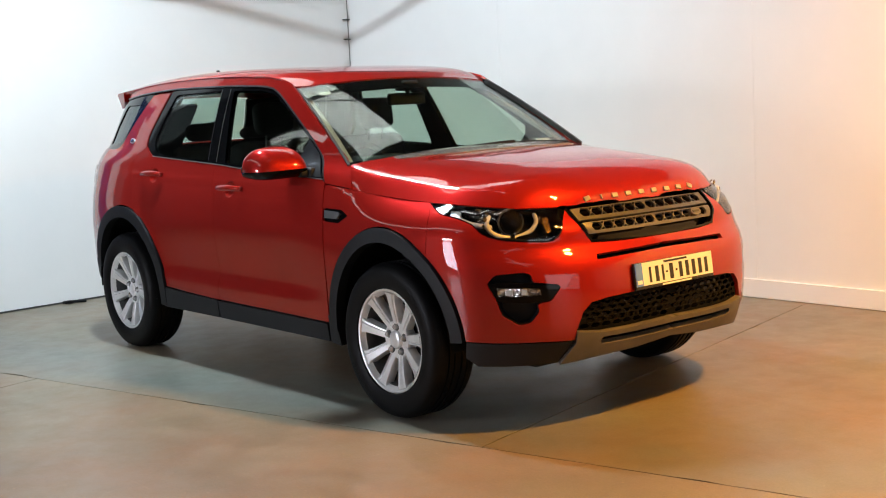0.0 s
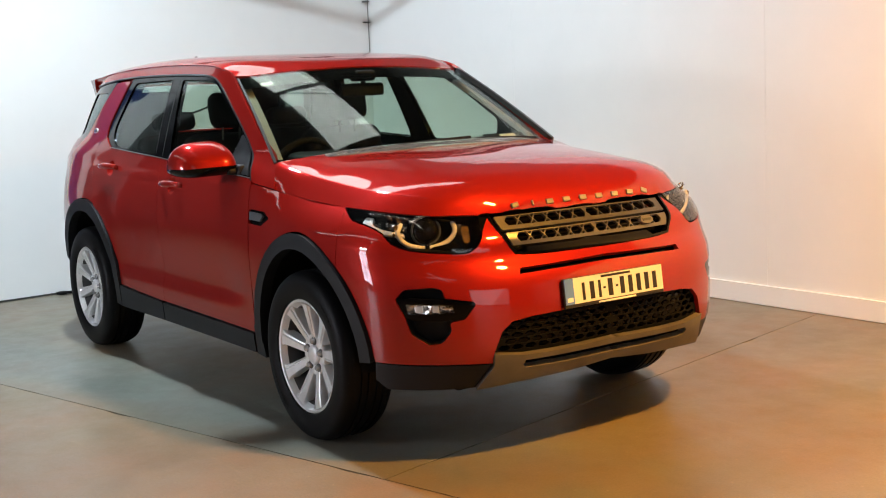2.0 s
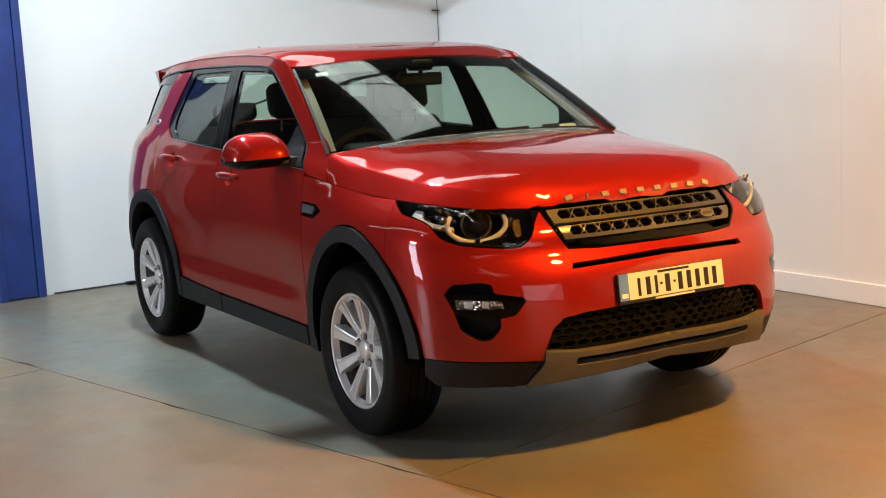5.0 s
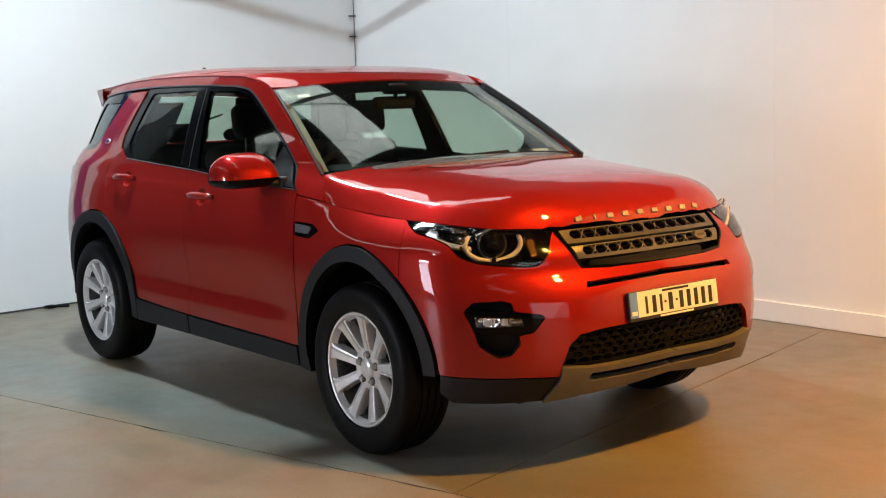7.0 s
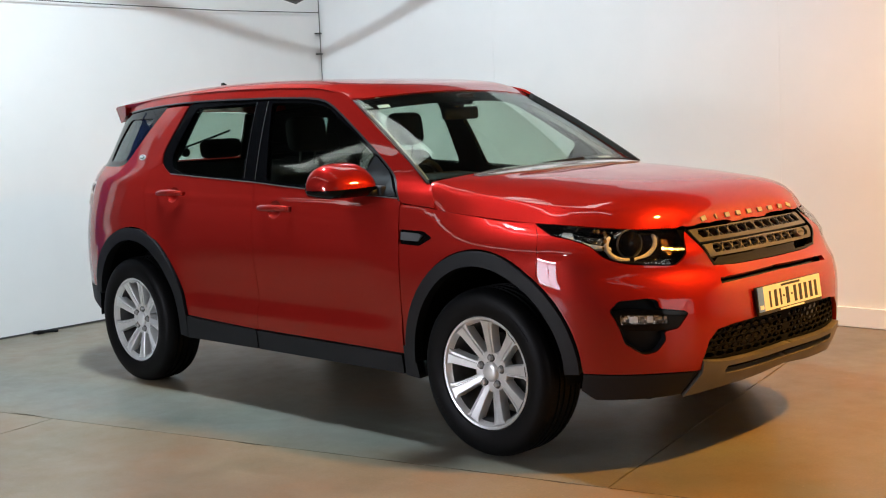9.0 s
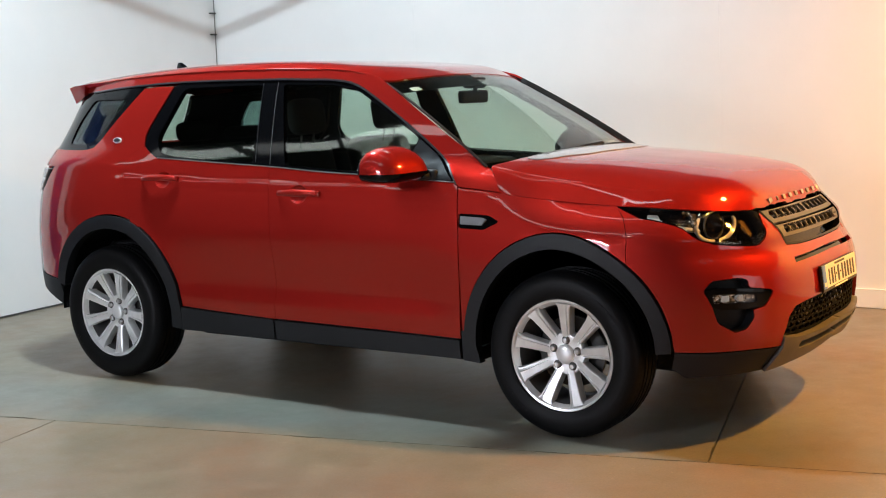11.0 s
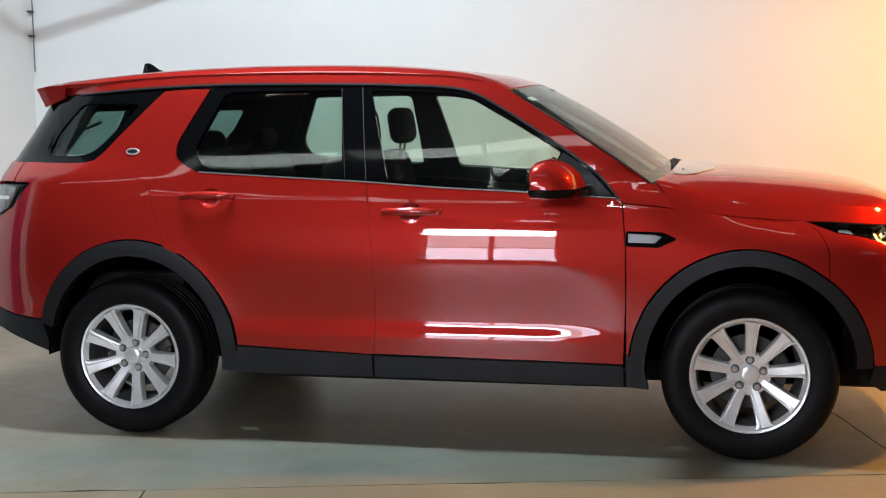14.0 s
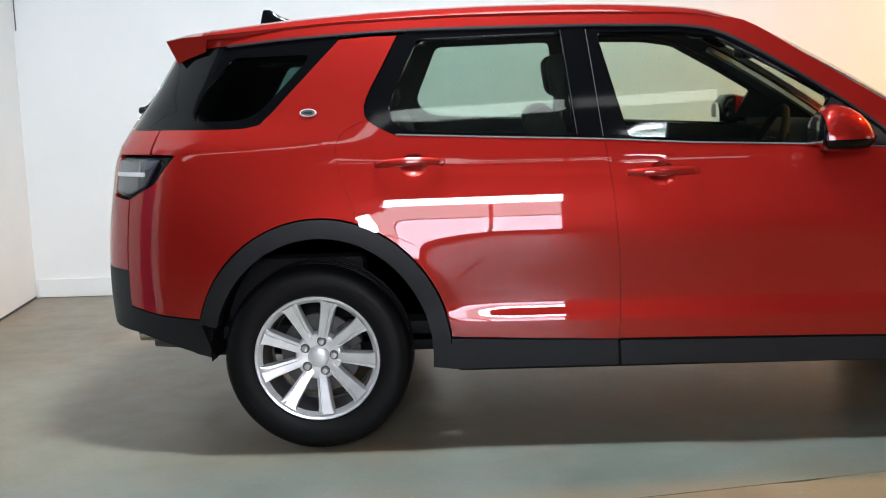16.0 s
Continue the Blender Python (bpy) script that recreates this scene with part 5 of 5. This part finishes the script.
dash.faces.new(rows[-1])
bmesh.ops.recalc_face_normals(dash, faces=dash.faces[:])
part("dashboard", dash, TRIM, car, "dark grey dashboard", True, 40)
part("instrument_hood", leaning(cushion(.56, .80, -.55, -.19, 1.06, 1.175, .045), .6, 1.1, 4), TRIM, car, "dark instrument hood", True)
wc = Matrix.Translation((.43, -.37, 1.055)) @ Matrix.Rotation(radians(-66), 4, "Y")
sw = part("steering_wheel", moved(tube([(.185 * math.cos(k * .2618), .185 * math.sin(k * .2618), 0) for k in range(24)], .016, 10, True), wc), TRIM, car, "black steering wheel", True, 60)
part("wheel_boss", moved(joined(box_bm(-.06, .06, -.085, .085, -.03, .015, .02), box_bm(-.02, .02, -.18, .18, -.012, .004, .004), box_bm(-.18, 0, -.02, .02, -.012, .004, .004)), wc), TRIM, sw, "", True)
part("rear_view_mirror", joined(cushion(.395, .435, -.125, .125, 1.425, 1.49, .015), tube([(.42, 0, 1.47), (.44, 0, 1.53)], .012, 8), cushion(.38, .47, -.06, .06, 1.50, 1.555, .02)), TRIM, car, "black interior mirror and sensor pod", True)
for y in (-.36, .36):
    part("sun_visor", leaning(cushion(.20, .36, y - .17, y + .17, 1.575, 1.592, .006), .2, 1.58, 14), LINER, car, "grey sun visor", True)
part("tax_disc_holder", moved(box_bm(-.002, .002, -.12, .12, -.04, .04), Matrix.Translation((.955, .50, 1.185)) @ Matrix.Rotation(radians(-58), 4, "Y")), BLACK, car, "dark paper holder on the windscreen")
part("paper_disc", moved(box_bm(-.003, .001, -.045, .045, -.03, .03), Matrix.Translation((.960, .52, 1.187)) @ Matrix.Rotation(radians(-58), 4, "Y")), YELLOW, car, "pale yellow paper behind the windscreen")
part("cabin_floor", joined(box_bm(-1.9, .95, -.72, .72, .40, .46, .02), box_bm(-2.0, -1.2, -.66, .66, .46, .72, .03)), TRIM, car, "black cabin floor", True)
part("bulkhead", box_bm(.90, .95, -.76, .76, .40, 1.09), TRIM, car, "black bulkhead")
# pale seal down both edges of the windscreen, and the dark band at its top
sheet("screen_seal", [(-.984, .01), (-1.0, .01), (-1.0, .99), (-.984, .99)], screen_flip, GUTTER, car, "dark windscreen edge seal", gap=0, proud=.003, thick=.006, step=.1)
sheet("screen_seal", [(.982, .01), (1.008, .01), (1.012, .985), (.984, .99)], screen_flip, GUTTER, car, "black windscreen edge moulding", gap=0, proud=.019, thick=.024, step=.1)
for sg in (-1, 1):
    sheet("pillar_trim", [(sg * .93, .06), (sg * .975, .04), (sg * .975, .93), (sg * .915, .93)], screen_flip, LINER, car, "pale beige inner windscreen pillar trim", gap=0, proud=-.035, thick=.02, step=.08)
sheet("screen_band", [(-.98, .86), (.98, .86), (.985, 1), (-.985, 1)], screen_flip, GLOSS, car, "black band along the top of the windscreen", gap=0, proud=-.006, thick=.002, step=.1)
sheet("paper_sticker", [(-.86, .865), (-.77, .865), (-.77, .905), (-.86, .905)], screen_flip, WHITE, car, "small white paper sticker inside the windscreen", gap=0, proud=-.0045, thick=.001, step=.1)
sheet("screen_band", [(-.985, 0), (.985, 0), (.98, .045), (-.98, .045)], screen_flip, GLOSS, car, "black band along the foot of the windscreen", gap=0, proud=-.006, thick=.002, step=.1)

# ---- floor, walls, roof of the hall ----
SOUTH_Y, EAST_X, WHITE_TOP = -6.95, 11.0, 2.95
wall("wall_north", (EAST_X, 2.665), tuple(CORNER), WHITE_TOP)
# upper part, out of view, made dark so the windscreen reflects dark
wall("wall_north", (EAST_X, 2.665), tuple(CORNER), HALL_H, z0=WHITE_TOP, mat=DIM_WALL, label="unseen dark upper wall added for the windscreen's reflection")
mid = CORNER + SIDE * (BLUE_Y + .05)
wall("wall_west", tuple(CORNER), tuple(mid), HALL_H)
pale_end = CORNER + SIDE * 4.55
wall("wall_west", tuple(mid), tuple(pale_end), HALL_H)
FAR_X = -8.0
far = Vector((FAR_X, SOUTH_Y))
wall("wall_west", tuple(pale_end), (FAR_X, pale_end.y), HALL_H, mat=DIM_WALL, label="unseen dim grey wall closing the hall")
wall("wall_west", (FAR_X, pale_end.y), tuple(far), HALL_H, mat=DIM_WALL, label="unseen dim grey wall closing the hall")
# the far side with the lit office window
OX0, OX1, OZ0, OZ1 = -1.40, -.10, .30, 2.45
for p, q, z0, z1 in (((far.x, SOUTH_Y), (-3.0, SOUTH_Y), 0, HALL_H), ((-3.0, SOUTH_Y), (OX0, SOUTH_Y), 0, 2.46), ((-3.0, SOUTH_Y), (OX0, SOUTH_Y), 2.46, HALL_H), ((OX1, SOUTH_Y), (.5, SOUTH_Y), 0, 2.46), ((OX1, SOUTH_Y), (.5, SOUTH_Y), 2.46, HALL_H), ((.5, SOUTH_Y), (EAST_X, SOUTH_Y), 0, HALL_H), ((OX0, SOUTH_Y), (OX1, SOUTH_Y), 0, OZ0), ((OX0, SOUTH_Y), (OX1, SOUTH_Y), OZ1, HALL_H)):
    wall("wall_south", p, q, z1, z0=z0, mat=PALE_WALL if z1 <= 2.46 else DIM_WALL, label="pale office partition in the hall" if z1 <= 2.46 else "unseen dim grey wall closing the hall")
wall("wall_east", (EAST_X, SOUTH_Y), (EAST_X, 2.665), HALL_H, mat=DIM_WALL, label="unseen dim grey wall closing the hall")
# glowing panel made up to go with the fill ahead of the nose
tagged(part("east_fill_panel", box_bm(EAST_X - .014, EAST_X - .004, -3.9, .7, .1, 2.9), FILL_PANEL), "glowing panel added on the unseen east wall as fill", "window", kind="structure")
tagged(part("window_1", joined(box_bm(OX0, OX1, SOUTH_Y - .16, SOUTH_Y - .15, 1.45, OZ1)), OFFICE), "lit office window", "window", kind="structure")
# lower panes glow more than the upper ones, as fill for the doors
tagged(part("window_2", box_bm(OX0, OX1, SOUTH_Y - .16, SOUTH_Y - .15, OZ0, 1.448), OFFICE_LOW), "lower panes of the office window, brightened as fill", "window", kind="structure")
win = tagged(new("office_window"), "white framed window of a lit office", "window")
for x in (OX0 + .02, (OX0 + OX1) / 2, OX1 - .02):
    part("mullion", box_bm(x - .02, x + .02, SOUTH_Y - .10, SOUTH_Y - .05, OZ0, OZ1, .004), CREAM, win)
for z in (OZ0 + .02, 1.45, OZ1 - .02):
    part("rail", box_bm(OX0, OX1, SOUTH_Y - .11, SOUTH_Y - .06, z - .02, z + .02, .004), CREAM, win)
base = part("floor", box_bm(-9, 12, -8, 4, -.3, -.09), STEEL)
tagged(base, "worn grey concrete floor in large slabs", "floor", kind="structure")
tagged(part("ceiling", box_bm(-9, 12, -8, 4, HALL_H, HALL_H + .2), ROOF_SHEET), "grey sheeted hall roof", "ceiling", kind="structure")

# translucent rooflight with its purlins, the lamp battens and the sodium flood
RL = Matrix.Translation((-.55, .86, HALL_H)) @ Matrix.Rotation(radians(12), 4, "Z")
rl = tagged(new("rooflight"), "translucent corrugated rooflight sheet between dark purlins", "rooflight")
bm = bmesh.new()
rows = []
for i in range(33):
    y = -.365 + .73 * i / 32
    z = -.05 + .012 * math.sin(i * math.pi / 2)
    rows.append([bm.verts.new((x, y, z)) for x in (-2.4, .83)])
for a, b in zip(rows, rows[1:]):
    bm.faces.new((a[0], b[0], b[1], a[1]))
rl.matrix_world = RL
part("sheet", bm, ROOFLIGHT, rl, "", True)
for x in (-2.42, -.42, .85):
    part("purlin", box_bm(x - .02, x + .02, -.42, .42, -.16, -.07, .004), STEEL, rl)
part("brace", tube([(-.42, -.40, -.12), (-.10, .40, -.12)], .016, 8), STEEL, rl)
# a tie bar of the roof, whose shadow crosses the wall corner
L0, FR = Vector((-1.05, -.85, 4.12)), .80
tie = [L0 + FR * (Vector(p) - L0) for p in ((-3.66, .30, 2.545), (-3.723, .99, 2.407), (-3.866, 2.655, 2.070), (-3.0, 2.66, 2.29), (-2.1, 2.66, 2.55))]
tagged(part("tie_bar", tube(tie, .040, 8), STEEL, None, "", True), "dark steel tie bar of the roof", "tie bar", kind="structure")
lamp = tagged(new("ceiling_light"), "long lit batten lamp hung under the roof", "lamp")
part("housing", box_bm(-1.40, -.70, -.98, -.72, 4.20, 4.28, .01), CREAM, lamp)
part("diffuser", box_bm(-1.36, -.74, -.94, -.76, 4.185, 4.198, .003), TUBE, lamp)
part("hanger", tube([(-1.05, -.85, 4.28), (-1.05, -.85, 4.40)], .012, 6), STEEL, lamp)
panel = tagged(new("ceiling_light"), "square lit lamp panel hung under the roof", "lamp")
part("housing", box_bm(.37, .73, -5.62, -5.38, 4.20, 4.28, .01), CREAM, panel)
part("diffuser", box_bm(.39, .71, -5.60, -5.40, 4.185, 4.198, .003), TUBE, panel)
part("hanger", tube([(.55, -5.5, 4.28), (.55, -5.5, 4.40)], .012, 6), STEEL, panel)
# fixture made up for the general fill
tubes = tagged(new("fill_tube"), "unseen tube lamp added as hall fill", "lamp")
part("housing", box_bm(5.0, 8.0, -4.75, -4.45, 4.29, 4.38, .01), CREAM, tubes)
part("diffuser", box_bm(5.05, 7.95, -4.66, -4.54, 4.275, 4.288, .003), TUBE_LOW, tubes)
flood = tagged(new("flood_lamp"), "lit orange sodium high-bay lamp under the roof", "lamp")
part("housing", moved(spun([(.04, .24), (.07, .23), (.10, .14), (.20, .02), (.205, 0), (.19, .0)], 32), Matrix.Translation((4.5, .65, 4.10)) @ Matrix.Rotation(radians(90), 4, "X")), STEEL, flood, "", True)
part("bulb", moved(spun([(0, -.05), (.07, -.045), (.11, 0), (.11, .04), (.04, .12), (0, .13)], 24), Matrix.Translation((4.5, .65, 4.14)) @ Matrix.Rotation(radians(90), 4, "X")), SODIUM, flood, "", True)
part("hanger", tube([(4.5, .65, 4.32), (4.5, .65, 4.40)], .012, 6), STEEL, flood)
row = tagged(new("tube_row"), "row of lit tube lamps in white trunking", "lamp")
part("trunking", box_bm(-1.6, 2.2, -1.30, -1.20, 4.30, 4.38, .01), CREAM, row)
for k in range(3):
    part("tube", moved(tube([(-1.55 + k * 1.25, -1.25, 4.275), (-.40 + k * 1.25, -1.25, 4.275)], .016, 8), Matrix.Identity(4)), TUBE_LOW, row)
strip2 = tagged(new("rooflight"), "translucent corrugated rooflight sheet between dark purlins", "rooflight")
strip2.matrix_world = pose(-.4, -4.86, HALL_H, 0, 0, 5.7)
part("sheet", box_bm(-6.8, 1.7, -.16, .16, -.03, -.02), ROOFLIGHT_DIM, strip2)
for x in (-6.82, -4.95, -3.20, -1.45, .30, 1.72):
    part("purlin", box_bm(x - .03, x + .03, -.27, .27, -.14, -.05, .004), STEEL, strip2)


def slab_bm(x0, x1, y0, y1):
    """A slab whose edges are chipped and waver a little along the joints."""
    ring = []
    for p, q, inward in (((x0, y0), (x1, y0), (0, 1)), ((x1, y0), (x1, y1), (-1, 0)), ((x1, y1), (x0, y1), (0, -1)), ((x0, y1), (x0, y0), (1, 0))):
        for k in range(150):
            f = k / 150
            x, y = p[0] + (q[0] - p[0]) * f, p[1] + (q[1] - p[1]) * f
            wave = noise.noise(Vector((x * 7, y * 7, .3 + inward[0] + 2 * inward[1])))
            chip = max(0.0, noise.noise(Vector((x * 2.6, y * 2.6, 4.1 + inward[0] + 2 * inward[1]))) - .28)
            d = .0032 + .0024 * wave + .045 * chip
            ring.append((x + inward[0] * d, y + inward[1] * d))
    bm = bmesh.new()
    top = [bm.verts.new((x, y, 0)) for x, y in ring]
    low = [bm.verts.new((x, y, -.1)) for x, y in ring]
    bm.faces.new(top)
    for k in range(len(top)):
        q = (k + 1) % len(top)
        bm.faces.new((top[q], top[k], low[k], low[q]))
    return bm


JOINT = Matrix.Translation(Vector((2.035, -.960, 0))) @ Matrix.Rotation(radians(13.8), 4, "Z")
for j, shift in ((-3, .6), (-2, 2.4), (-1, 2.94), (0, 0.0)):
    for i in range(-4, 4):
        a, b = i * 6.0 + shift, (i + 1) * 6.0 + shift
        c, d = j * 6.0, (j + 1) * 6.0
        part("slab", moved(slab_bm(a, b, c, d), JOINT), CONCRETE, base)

# skirting, conduit, wire and shutter on the walls
skirt = part("baseboard", joined(box_bm(-3.85, 14, 2.645, 2.664, .002, .128, .004)), WALL)
tagged(skirt, "white painted skirting board along the wall", "baseboard", kind="structure")
ang = math.atan2(SIDE.y, SIDE.x)
ALONG = Matrix.Translation((CORNER.x, CORNER.y, 0)) @ Matrix.Rotation(ang, 4, "Z")   # x along the west wall, y into the hall
door = tagged(new("steel_door"), "blue painted steel door, closed, in the white wall", "door")
part("frame", moved(box_bm(BLUE_Y, BLUE_Y + .06, .002, .06, 0, 2.3, .004), ALONG), BLUE_PAINT, door)
part("leaf", moved(box_bm(BLUE_Y + .063, BLUE_Y + .28, .006, .045, .008, 2.24, .004), ALONG), BLUE_PAINT, door)
part("frame", moved(box_bm(BLUE_Y + .283, BLUE_Y + .34, .002, .06, 0, 2.3, .004), ALONG), BLUE_PAINT, door)
pipe = tagged(part("corner_cable", moved(tube([(.025, .025, z / 10) for z in range(18, 44)], .0045, 6), ALONG), CABLE, None, "", True), "thin dark cable running up the wall corner", "cable")
for z in (2.07, 2.254, 3.0):
    part("cable_clip", moved(box_bm(.002, .07, .002, .03, z - .006, z + .006, .002), ALONG), STEEL, pipe)
tagged(part("wall_wire", moved(tube([(.03, .03, 2.44), (1.2, .03, 2.415), (2.4, .03, 2.42), (5.0, .03, 2.44)], .004, 6), ALONG), STEEL, None, "", True), "thin dark wire strung along the wall", "wire")
for x in (.75, -1.75, 3.25, 5.75, 8.25):
    tagged(part("trim", box_bm(x - .002, x + .002, 2.6632, 2.668, .13, WHITE_TOP - .02), WALL), "fine panel joint in the white wall", "trim", kind="structure")

seam = part("trim", moved(box_bm(.03, 3.70, .002, .010, .001, .014, .002), ALONG), STEEL)
tagged(seam, "dark gap at the foot of the white wall", "trim", kind="structure")
stub = part("cable_stub", joined(tube([(-3.560, -.47, .012), (-3.545, -.43, .014), (-3.535, -.37, .012), (-3.50, -.30, .010)], .011, 8), box_bm(-3.56, -3.51, -.46, -.40, .001, .026, .006)), RUBBER, None, "", True)
tagged(stub, "short black cable end lying at the wall foot", "cable")
